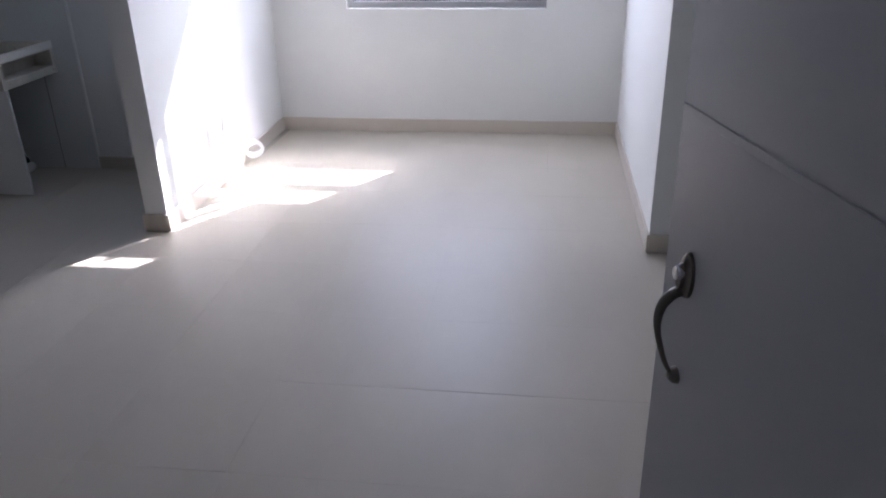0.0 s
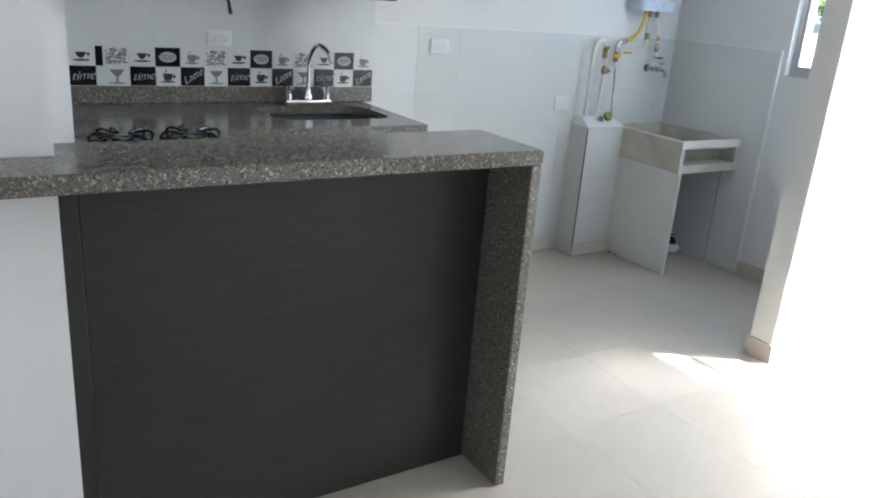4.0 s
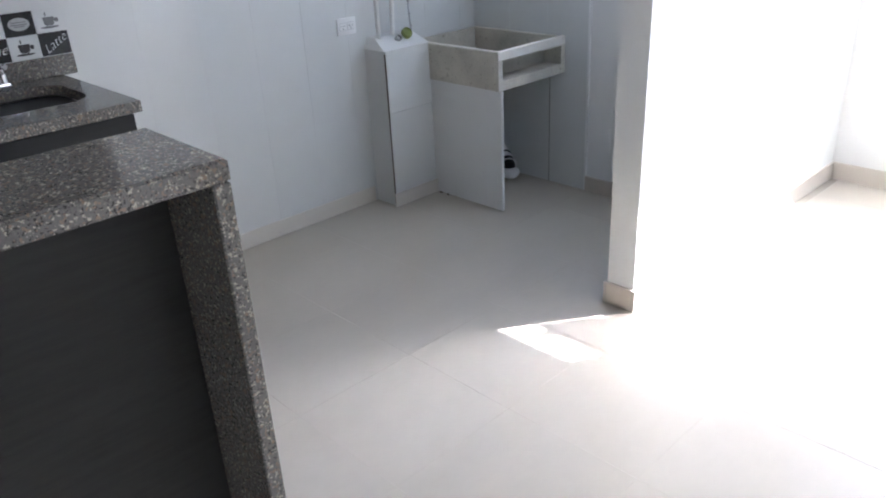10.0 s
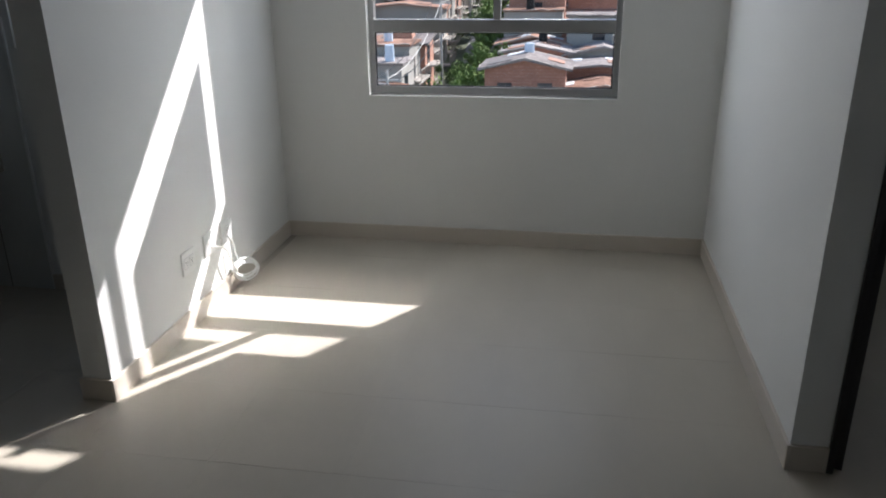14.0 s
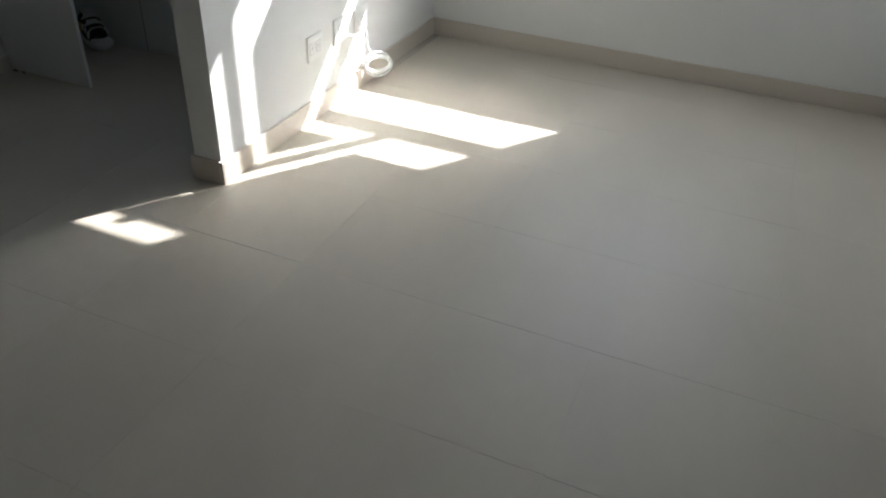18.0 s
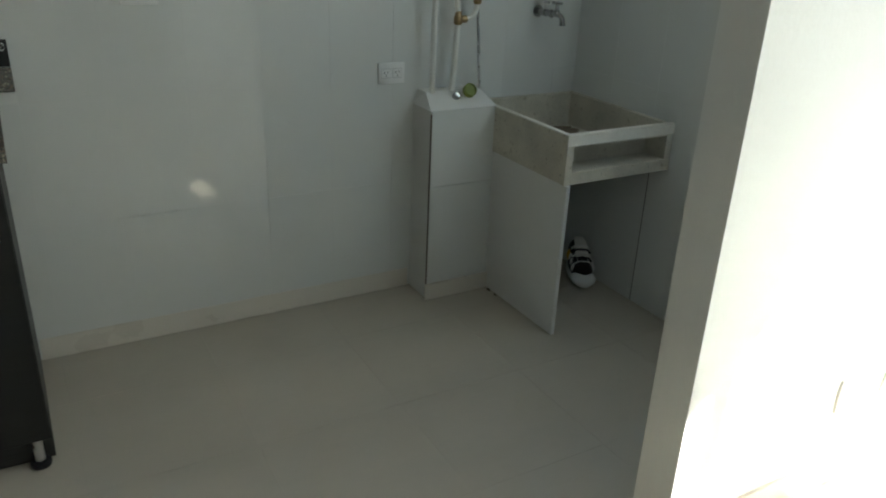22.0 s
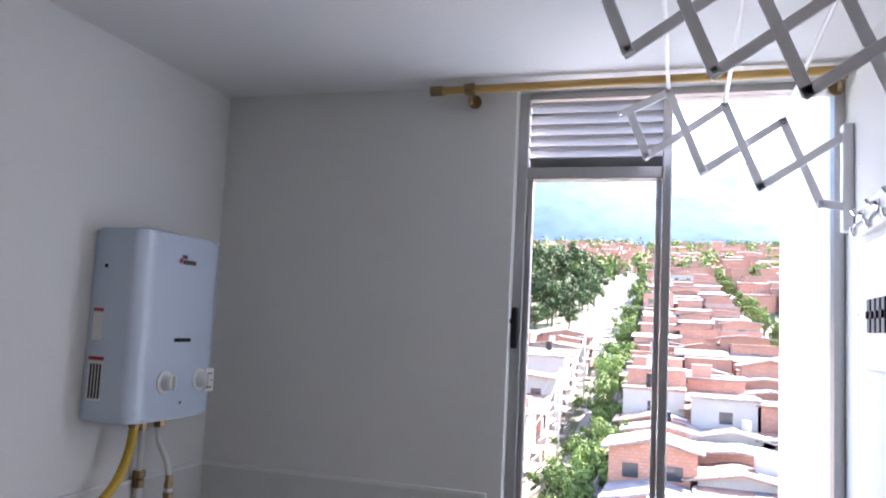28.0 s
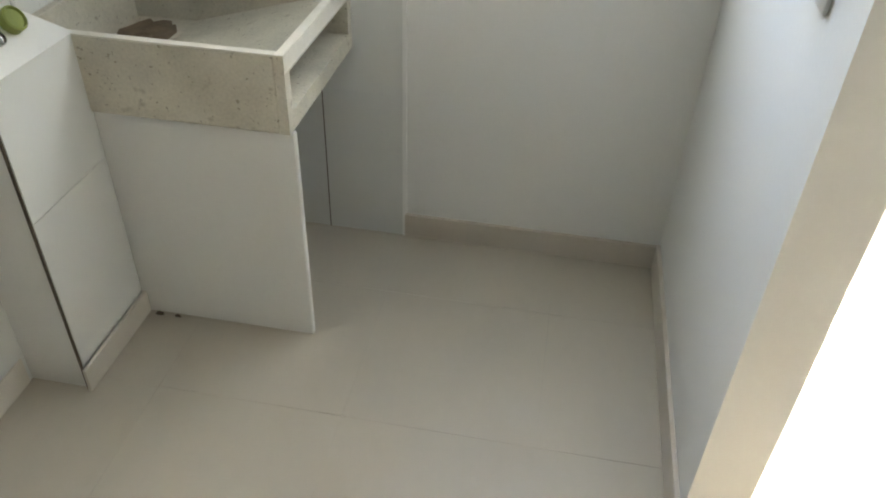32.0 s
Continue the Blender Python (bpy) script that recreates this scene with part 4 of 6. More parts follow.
PXX = XK + 0.063
cold = thing("cold_water_pipe", "white plastic water pipe with brass valves rising from the pipe box", "pipe", (PXX, 3.29, 0.83))
solid(cold, "riser_bend", PVC, lambda b: tube(b, bend([(PXX, 3.197, 0.83), (PXX, 3.197, 1.0), (PXX, 3.20, 1.20), (PXX, 3.222, 1.275), (PXX, 3.262, 1.285), (PXX, 3.287, 1.25)]), 0.0115))
solid(cold, "stop_valve", BRASS, lambda b: [lathe(b, [(0.012, 0), (0.016, 0.004), (0.016, 0.02), (0.011, 0.028), (0.015, 0.04), (0.015, 0.062)], Matrix.Translation((PXX, 3.289, 1.185)), 12), rod(b, (PXX, 3.289, 1.24), (PXX + 0.03, 3.289, 1.245), 0.005, n=8)])
solid(cold, "joint", PVC, lambda b: rod(b, (PXX, 3.292, 1.185), (PXX, 3.298, 1.14), 0.0115))
solid(cold, "tee", BRASS, lambda b: [lathe(b, [(0.013, 0), (0.017, 0.006), (0.017, 0.03), (0.013, 0.04), (0.013, 0.05)], Matrix.Translation((PXX, 3.300, 1.092)), 12), rod(b, (PXX, 3.30, 1.112), (PXX, 3.335, 1.112), 0.014, n=12)])
solid(cold, "lower_run", PVC, lambda b: rod(b, (PXX, 3.299, 1.095), (PXX, 3.285, 0.842), 0.0115))
solid(cold, "side_run", PVC, lambda b: tube(b, bend([(PXX, 3.335, 1.112), (PXX, 3.362, 1.120), (PXX, 3.378, 1.145), (PXX, 3.38, 1.17)]), 0.010))
solid(cold, "lever_rod", STEEL, lambda b: rod(b, (PXX + 0.02, 3.262, 1.252), (PXX + 0.02, 3.375, 1.246), 0.003, n=8), "thin steel lever")

gas = thing("gas_pipe", "thin grey gas pipe with a brass valve and yellow hose", "pipe", (PXX, 3.4, 0.86))
solid(gas, "riser", STEEL, lambda b: rod(b, (PXX, 3.412, 0.842), (PXX, 3.383, 1.17), 0.0055, n=10), "thin grey metal pipe")
solid(gas, "valve_body", BRASS, lambda b: lathe(b, [(0.012, 0), (0.016, 0.006), (0.016, 0.022), (0.012, 0.03), (0.017, 0.045), (0.012, 0.06)], Matrix.Translation((PXX, 3.382, 1.165)), 12))
solid(gas, "valve_tag", ORANGE, lambda b: box(b, PXX + 0.012, PXX + 0.024, 3.345, 3.40, 1.192, 1.212, 0.003), "orange valve collar")
solid(gas, "lever_handle", YELLOW, lambda b: box(b, PXX + 0.014, PXX + 0.024, 3.425, 3.488, 1.212, 1.228, 0.004), "yellow lever handle")
solid(gas, "elbow", STEEL, lambda b: tube(b, bend([(PXX, 3.382, 1.222), (PXX, 3.382, 1.262), (PXX, 3.395, 1.278), (PXX, 3.425, 1.282)]), 0.015), "galvanised elbow")
solid(gas, "hose_nut", BRASS, lambda b: rod(b, (PXX, 3.425, 1.282), (PXX, 3.45, 1.287), 0.0135, n=6))
solid(gas, "hose", YELLOW, lambda b: tube(b, bend([(PXX, 3.45, 1.287), (PXX, 3.495, 1.305), (PXX, 3.54, 1.345), (PXX, 3.568, 1.40), (PXX, 3.577, 1.452)]), 0.0105), "yellow gas hose")
solid(gas, "hose_end", BRASS, lambda b: lathe(b, [(0.013, 0), (0.013, 0.025), (0.010, 0.04)], Matrix.Translation((PXX, 3.577, 1.449)), 8))

HX = XK + 0.021
hot = thing("heater_feed_pipe", "white plastic feed pipe with a brass union below the heater", "pipe", (HX, 3.58, 1.2))
solid(hot, "run", PVC, lambda b: tube(b, bend([(PXX, 3.405, 1.222), (HX + 0.02, 3.5, 1.230), (HX, 3.625, 1.242), (HX, 3.658, 1.262), (HX, 3.661, 1.30)]), 0.0105))
solid(hot, "union", BRASS, lambda b: lathe(b, [(0.0135, 0), (0.0135, 0.016), (0.011, 0.018), (0.0145, 0.022), (0.0145, 0.038)], Matrix.Translation((HX, 3.661, 1.30)), 8))
solid(hot, "upper_run", PVC, lambda b: rod(b, (HX, 3.660, 1.335), (HX + 0.006, 3.650, 1.455), 0.0075))
solid(hot, "heater_nut", BRASS, lambda b: lathe(b, [(0.013, 0), (0.013, 0.025), (0.010, 0.04)], Matrix.Translation((HX + 0.006, 3.650, 1.432)), 8))

TX, TY = -2.617, 3.706
tap = thing("laundry_tap", "steel laundry tap below a brass valve fed by a white hose", "tap", (TX, TY, 1.1))
solid(tap, "feed_hose", PVC, lambda b: tube(b, bend([(HX + 0.004, 3.715, 1.455), (HX + 0.006, 3.714, 1.40), (TX - 0.012, 3.708, 1.355), (TX, TY, 1.315)]), 0.0068))
solid(tap, "heater_nut", BRASS, lambda b: lathe(b, [(0.013, 0), (0.013, 0.025), (0.010, 0.04)], Matrix.Translation((HX + 0.004, 3.715, 1.432)), 8))
solid(tap, "hose_nut", BRASS, lambda b: lathe(b, [(0.011, 0), (0.0115, 0.014), (0.009, 0.018), (0.009, 0.03)], Matrix.Translation((TX, TY, 1.295)), 6), "dull brass hose nut")
solid(tap, "hose_collar", PVC, lambda b: lathe(b, [(0.0095, 0), (0.0105, 0.002), (0.0105, 0.008), (0.0095, 0.010)], Matrix.Translation((TX, TY, 1.285)), 12), "white sealing ring")
solid(tap, "check_valve", BRASS, lambda b: lathe(b, [(0.010, 0), (0.0155, 0.010), (0.0165, 0.024), (0.0155, 0.036), (0.011, 0.044), (0.012, 0.058)], Matrix.Translation((TX, TY, 1.228)), 8))
solid(tap, "stop_stem", STEEL, lambda b: lathe(b, [(0.010, 0), (0.014, 0.002), (0.014, 0.014), (0.011, 0.018), (0.0135, 0.024), (0.0135, 0.044), (0.011, 0.048), (0.0135, 0.054), (0.0135, 0.068), (0.010, 0.088)], Matrix.Translation((TX, TY, 1.142)), 10), "galvanised stop valve")
for z in (1.158, 1.222):
    solid(tap, "seal_tape", PVC, lambda b: lathe(b, [(0.0110, 0), (0.0146, 0.001), (0.0146, 0.005), (0.0110, 0.006)], Matrix.Translation((TX, TY, z)), 12), "white thread tape")
solid(tap, "blue_lever", NAVY, lambda b: [rod(b, (TX + 0.010, TY, 1.196), (TX + 0.026, TY + 0.004, 1.196), 0.006, n=8), box(b, TX + 0.018, TX + 0.030, TY - 0.006, TY + 0.042, 1.191, 1.203, 0.004)], "dark blue lever")
solid(tap, "tee", TAP_METAL, lambda b: [rod(b, (XK + 0.008, TY + 0.003, 1.128), (TX + 0.018, TY + 0.003, 1.128), 0.0125, n=12), rod(b, (XK + 0.008, TY + 0.003, 1.128), (XK + 0.012, TY + 0.003, 1.128), 0.024, n=16), rod(b, (TX - 0.018, TY + 0.003, 1.128), (TX - 0.006, TY + 0.003, 1.128), 0.0155, n=8)], "galvanised tee with wall flange")
solid(tap, "hex_nut", TAP_METAL, lambda b: rod(b, (TX + 0.018, TY + 0.004, 1.128), (TX + 0.034, TY + 0.005, 1.127), 0.0165, n=6))
solid(tap, "spout", TAP_METAL, lambda b: [tube(b, bend([(TX + 0.030, TY + 0.005, 1.127), (TX + 0.050, TY + 0.008, 1.128), (TX + 0.074, TY + 0.013, 1.124), (TX + 0.086, TY + 0.015, 1.110), (TX + 0.088, TY + 0.016, 1.094)]), 0.0105), rod(b, (TX + 0.088, TY + 0.016, 1.098), (TX + 0.088, TY + 0.016, 1.088), 0.0125, n=10)], "short curved chrome spout")
solid(tap, "turn_handle", TAP_METAL, lambda b: [lathe(b, [(0.012, 0), (0.012, 0.010), (0.008, 0.014), (0.0055, 0.034)], Matrix.Translation((TX + 0.055, TY + 0.009, 1.132)), 10), rod(b, (TX + 0.040, TY - 0.004, 1.170), (TX + 0.070, TY + 0.022, 1.170), 0.0055, n=8), rod(b, (TX + 0.068, TY - 0.005, 1.170), (TX + 0.042, TY + 0.023, 1.170), 0.0055, n=8)])

for nm, lab, mat, y, r, z in (("pipe_cap", "olive green round plastic cap on the pipe box", GREEN_PLASTIC, 3.342, 0.027, 0.848), ("pipe_cap", "small dull metal pipe valve on the pipe box", TAP_METAL, 3.283, 0.016, 0.83)):
    c = thing(nm, lab, "cap", (PXX + 0.04, y, z), "pipe caps")
    tilt = Matrix.Translation((PXX + 0.045, y, z)) @ Euler((0, radians(55), 0)).to_matrix().to_4x4()
    solid(c, "rim", mat, lambda b: lathe(b, [(r, -0.012), (r, 0.008), (r * 0.86, 0.010), (r * 0.8, 0.004), (r * 0.2, 0.003)], tilt, 18))


def sneaker():
    s = thing("sneaker", "black and white sneaker with yellow trim under the laundry sink", "shoe", (-2.435, 3.885, 0))
    base = Matrix.Translation((-2.435, 3.885, 0.004)) @ Euler((0, 0, radians(-30))).to_matrix().to_4x4() @ Matrix.Scale(1.08, 4)

    def lump(b, centre, size, shape=lambda p: p, sub=3):
        q = bmesh.ops.create_icosphere(b, subdivisions=sub, radius=1.0)
        for v in q["verts"]:
            v.co = base @ shape(Vector(centre) + Vector((v.co.x * size[0], v.co.y * size[1], v.co.z * size[2])))

    def flat(p):
        return Vector((p.x, p.y * (1.0 + 0.9 * max(0, p.x) - 0.8 * max(0, p.x - 0.08)), max(0.012, p.z)))
    def bar(b, xa, za, xb, zb, w, th):
        m = Matrix.Translation(((xa + xb) / 2, 0, (za + zb) / 2)) @ Euler((0, math.atan2(za - zb, xb - xa), 0)).to_matrix().to_4x4()
        n = math.hypot(xb - xa, zb - za)
        k = len(b.verts)
        box(b, -n / 2, n / 2, -w / 2, w / 2, -th / 2, th / 2, th * 0.3)
        b.verts.ensure_lookup_table()
        for v in b.verts[k:]:
            v.co = base @ (m @ v.co)
    solid(s, "upper", BLACK, lambda b: lump(b, (-0.01, 0, 0.045), (0.128, 0.048, 0.052), flat), "black fabric upper")
    solid(s, "heel_collar", BLACK, lambda b: lump(b, (-0.085, 0, 0.080), (0.050, 0.042, 0.045), flat), "padded black heel collar")
    solid(s, "sole", WHITE_PLASTIC, lambda b: lump(b, (0, 0, 0.014), (0.147, 0.054, 0.026), lambda p: Vector((p.x, p.y, min(0.030, max(-0.002, p.z))))), "thick white rubber sole")
    solid(s, "toe_cap", WHITE_PLASTIC, lambda b: lump(b, (0.092, 0, 0.026), (0.052, 0.047, 0.030), flat), "white rubber toe cap")
    solid(s, "tongue", PVC, lambda b: bar(b, -0.075, 0.140, 0.0, 0.098, 0.050, 0.014), "pale grey padded tongue")
    solid(s, "lace_panel", WHITE_PLASTIC, lambda b: bar(b, -0.035, 0.112, 0.070, 0.066, 0.052, 0.014), "white lace panel")
    for i in range(5):
        x, z = -0.030 + 0.021 * i, 0.119 - 0.0092 * i
        solid(s, "lace", BLACK if i % 2 else WHITE_PLASTIC, lambda b: tube(b, [base @ Vector((x - 0.004, -0.038, z - 0.016)), base @ Vector((x, -0.022, z)), base @ Vector((x + 0.006, 0, z + 0.004)), base @ Vector((x, 0.022, z)), base @ Vector((x - 0.004, 0.038, z - 0.016))], 0.005, 6))
    for side in (-1, 1):
        for x in (-0.02, 0.02, 0.055):
            solid(s, "eyelet_patch", WHITE_PLASTIC, lambda b: lump(b, (x, 0.040 * side, 0.070 - 0.25 * max(0, x)), (0.010, 0.009, 0.019), sub=2), "white side patch")
    for x in (-0.04, -0.068):
        solid(s, "side_stripe", YELLOW, lambda b: lump(b, (x, -0.040, 0.062), (0.010, 0.009, 0.024), sub=2), "yellow side stripe")


sneaker()


# ---- drying rack, hooks, breaker box, curtain rod ----
def drying_rack():
    r = thing("drying_rack", "grey folding scissor clothes rack fixed to the partition", "clothes rack", (PX0, 3.45, 1.9))
    for y, dz in ((3.895, 0.0), (3.24, 0.007)):
        block(r, "wall_bar", (PX0 - 0.022, PX0 - 0.001, y - 0.017, y + 0.017, 1.944 + dz, 2.174 + dz), RACK_GREY, 0.002, "upright grey wall bar")
        step, rise = -0.1205, 0.037
        ups = [Vector((PX0 - 0.136 + step * i, y, 2.188 + dz + rise * i)) for i in range(3)]
        los = [Vector((PX0 - 0.061 + step * i, y, 2.004 + dz + rise * i)) for i in range(4)]
        wall_hi, wall_lo = Vector((PX0 - 0.018, y, 2.149 + dz)), Vector((PX0 - 0.012, y, 1.997 + dz))
        arms = [(wall_hi, los[1]), (ups[0], los[0]), (los[0], wall_lo)]
        for i in range(1, 3):
            arms += [(ups[i - 1], los[i + 1]), (ups[i], los[i])]
        arms += [(ups[2], los[3] + Vector((-0.06, 0, 0.10))), (los[3] + Vector((-0.035, 0, 0.09)), los[3])]
        for k, (a, b) in enumerate(arms):
            off = Vector((0, 0.006 if k % 2 else -0.006, 0))
            bm = bmesh.new()
            d = b - a
            box(bm, -d.length / 2 - 0.008, d.length / 2 + 0.008, -0.0022, 0.0022, -0.0092, 0.0092, 0.0015)
            side = Matrix((Vector((d.x, 0, d.z)).normalized(), Vector((0, 1, 0)), Vector((d.x, 0, d.z)).normalized().cross(Vector((0, 1, 0))))).transposed().to_4x4()
            for v in bm.verts:
                v.co = Matrix.Translation((a + b) / 2 + off) @ side @ v.co
            arm = under(r, "arm", bm, RACK_GREY)
            for e in (a, b):
                solid(r, "rivet", RACK_GREY, lambda bb: rod(bb, e + Vector((0, -0.011, 0)), e + Vector((0, 0.011, 0)), 0.0045, n=8), "", True, arm)
    for i in range(3):
        u = Vector((PX0 - 0.136 - 0.1205 * i, 3.895, 2.190 + 0.037 * i))
        solid(r, "line_rod", WHITE_PLASTIC, lambda b: rod(b, u + Vector((0, 0.012, 0.004)), u + Vector((0, -0.667, 0.011)), 0.0045, n=8), "white clothes line rod")


drying_rack()


def hook_rail():
    r = thing("hook_rail", "white rail with four chrome double hooks on the partition", "coat hooks", (PX0, 3.45, 1.9))
    block(r, "rail", (PX0 - 0.016, PX0 - 0.001, 3.305, 3.787, 1.920, 1.980), WHITE_PLASTIC, 0.004, "white painted rail", seg=2)
    for i in range(4):
        y = 3.366 + 0.120 * i
        def hk(b):
            x = PX0 - 0.016
            tube(b, bend([(x, y, 1.962), (x - 0.012, y, 1.957), (x - 0.016, y, 1.960), (x - 0.019, y, 1.965)], 5), 0.004, 8)
            tube(b, bend([(x, y, 1.945), (x - 0.012, y, 1.932), (x - 0.013, y, 1.919), (x - 0.018, y, 1.921), (x - 0.019, y, 1.931)], 5), 0.0045, 8)
            lathe(b, [(0.014, 0), (0.012, 0.004), (0.006, 0.006)], Matrix.Translation((x, y, 1.953)) @ Euler((0, radians(-90), 0)).to_matrix().to_4x4(), 12)
        solid(r, "hook", CHROME, hk, "chrome double hook")


hook_rail()


def breaker_box():
    r = thing("breaker_box", "white electrical breaker box with a row of black switches", "breaker box", (PX0, 3.5, 1.65))
    block(r, "cover", (PX0 - 0.009, PX0 - 0.001, 3.495, 3.812, 1.665, 1.905), WHITE_PLASTIC, 0.003)
    block(r, "window", (PX0 - 0.011, PX0 - 0.0085, 3.548, 3.712, 1.727, 1.80), RACK_GREY, 0.001, "grey cut-out round the switches")
    for i in range(4):
        y = 3.563 + 0.036 * i
        b = block(r, "breaker", (PX0 - 0.017, PX0 - 0.0105, y, y + 0.024, 1.733, 1.794), BLACK, 0.001, "black breaker switch")
        block(r, "toggle", (PX0 - 0.021, PX0 - 0.0165, y + 0.008, y + 0.016, 1.758, 1.772), BLACK, 0.001, parent=b)
    for y in (3.508, 3.799):
        solid(r, "screw", STEEL, lambda b: rod(b, (PX0 - 0.0105, y, 1.77), (PX0 - 0.008, y, 1.77), 0.004, n=8))


breaker_box()


def curtain_rod():
    r = thing("curtain_rod", "golden wooden curtain rod above the laundry window", "curtain rod", (-1.6, 3.87, 2.28))
    solid(r, "pole", GOLD_ROD, lambda b: rod(b, (-2.062, YL - 0.055, 2.284), (PX0 - 0.004, YL - 0.055, 2.292), 0.0098, n=14))
    solid(r, "finial", BRASS, lambda b: rod(b, (-2.078, YL - 0.055, 2.284), (-2.046, YL - 0.055, 2.284), 0.0125, n=14), "brass end cap")
    for x in (-1.978, PX0 - 0.025):
        solid(r, "bracket", BRASS, lambda b: [rod(b, (x, YL - 0.055, 2.286), (x, YL, 2.272), 0.006, n=8), rod(b, (x, YL - 0.008, 2.268), (x, YL - 0.001, 2.268), 0.017, n=12), rod(b, (x - 0.012, YL - 0.055, 2.285), (x + 0.012, YL - 0.055, 2.287), 0.014, n=14),
                                              rod(b, (x, YL - 0.045, 2.272), (x, YL - 0.045, 2.250), 0.005, n=8)], "brass bracket")


curtain_rod()


def lamp_holder(x, y, bulb):
    r = thing("ceiling_lamp", "white porcelain lamp holder on the ceiling" + (" with a small bulb" if bulb else ", without a bulb"), "ceiling lamp", (x, y, H))
    solid(r, "base", WHITE_PLASTIC, lambda b: lathe(b, [(0.058, 0), (0.058, -0.006), (0.05, -0.014), (0.026, -0.026), (0.022, -0.05), (0.019, -0.052)], Matrix.Translation((x, y, H - 0.0005))), "white porcelain holder")
    if bulb:
        solid(r, "bulb", BULB, lambda b: lathe(b, [(0.013, -0.05), (0.016, -0.062), (0.026, -0.085), (0.0285, -0.105), (0.024, -0.123), (0.012, -0.132)], Matrix.Translation((x, y, H))), "small milky bulb")
    return r


lamp_holder(-1.716, 1.268, True)
lamp_holder(-1.708, 3.204, False)
strip_base = thing("cable_cover", "short white cable cover on the ceiling beside the lamp holder", "cable cover", (-1.74, 1.10, H))
block(strip_base, "cover", (-1.735, -1.715, 1.05, 1.212, H - 0.008, H - 0.0005), WHITE_PLASTIC, 0.002)

solid(win2, "latch", BLACK, lambda b: [box(b, B0 + 0.002, B0 + 0.016, YB - 0.012, YB, 1.66, 1.76, 0.003), box(b, B0 - 0.012, B0 + 0.004, YB - 0.020, YB - 0.010, 1.72, 1.733, 0.003)], "black sash latch", False)
for nm, b in (("sash_stile", (B0 + 0.026, B0 + 0.040, YB + 0.008, YB + 0.03, 1.223, 2.078)), ("sash_stile", (-1.537, -1.5235, YB + 0.008, YB + 0.03, 1.223, 2.078)), ("sash_rail", (B0 + 0.041, -1.538, YB + 0.008, YB + 0.03, 1.223, 1.243)),
              ("track", (B0, B1, YB - 0.03, YB - 0.0005, BZ0 + 0.0005, BZ0 + 0.008))):
    block(win2, nm, b, ALUMINIUM, 0.002)


# ---- window signs ----
def sign(x0, x1, z0, z1, y, label, tape=None):
    s = thing("window_sign", label, "sign", ((x0 + x1) / 2, y, z0), "window signs")
    block(s, "sheet", (x0, x1, y - 0.002, y + 0.002, z0, z1), PAPER, 0.0)
    if tape:
        # unseen piece, sized to cut the notch in the floor's sun spot
        block(s, "tape", (x0 + 0.055, x0 + 0.103, y - 0.001, y + 0.001, z1 + 0.0005, z1 + 0.043), PAPER, 0.0, "small unseen piece over the sheet that notches the sun spot")
        # unseen strip, added to stop a sliver of sun beside the sheet
        block(s, "tape", (tape, x0 - 0.0005, y - 0.001, y + 0.001, z1 - 0.19, z1), PAPER, 0.0, "unseen strip added beside the sheet to stop a sun sliver")
    m = 0.022
    for b in ((x0 + m, x1 - m, z0 + m, z0 + m + 0.005), (x0 + m, x1 - m, z1 - m - 0.005, z1 - m), (x0 + m, x0 + m + 0.005, z0 + m + 0.005, z1 - m - 0.005), (x1 - m - 0.005, x1 - m, z0 + m + 0.005, z1 - m - 0.005)):
        block(s, "border_line", (b[0], b[1], y - 0.0035, y - 0.0022, b[2], b[3]), DARK_PRINT, 0.0)


sign(-0.39, 0.112, 1.346, 2.02, YA + 0.003, "white sheet with a dark border line taped inside the window pane")
sign(0.297, 0.822, 1.445, 2.165, YA + 0.022, "white sheet with a dark border line taped to the other pane", 0.2795)


# ---- cable coil ----
def coil():
    r = thing("cable_coil", "tidy oval coil of white cable hanging from the telephone outlet", "cable", (-0.97, 4.11, 0))
    pts = []
    for k in range(5 * 22 + 1):
        a = math.pi + 2 * math.pi * k / 22
        turn = k / 22
        p, q = (1 + 0.10 * math.sin(turn * 2.3)) * math.cos(a), (1 + 0.28 * math.sin(turn * 1.7 + 1)) * math.sin(a)
        pts.append((-0.962 + 0.030 * p - 0.012 * q, 4.118 + 0.068 * p + 0.016 * q + 0.006 * math.sin(turn * 3.1), 0.090 - 0.008 * p + 0.034 * q + 0.004 * (turn - 2)))
    solid(r, "coiled_cable", WHITE_PLASTIC, lambda b: tube(b, pts, 0.0046, 6), "looped white cable")
    solid(r, "lead", WHITE_PLASTIC, lambda b: tube(b, bend([(PX1 + 0.008, 4.05, 0.29), (-0.985, 4.055, 0.25), (-0.98, 4.06, 0.19), (-0.965, 4.09, 0.125)]), 0.0042, 6))
    solid(r, "loose_end", WHITE_PLASTIC, lambda b: tube(b, bend([(PX1 + 0.008, 3.88, 0.295), (-0.988, 3.93, 0.275), (-0.982, 3.975, 0.24), (-0.98, 4.01, 0.17), (-0.975, 4.05, 0.105)]), 0.0042, 6))


coil()


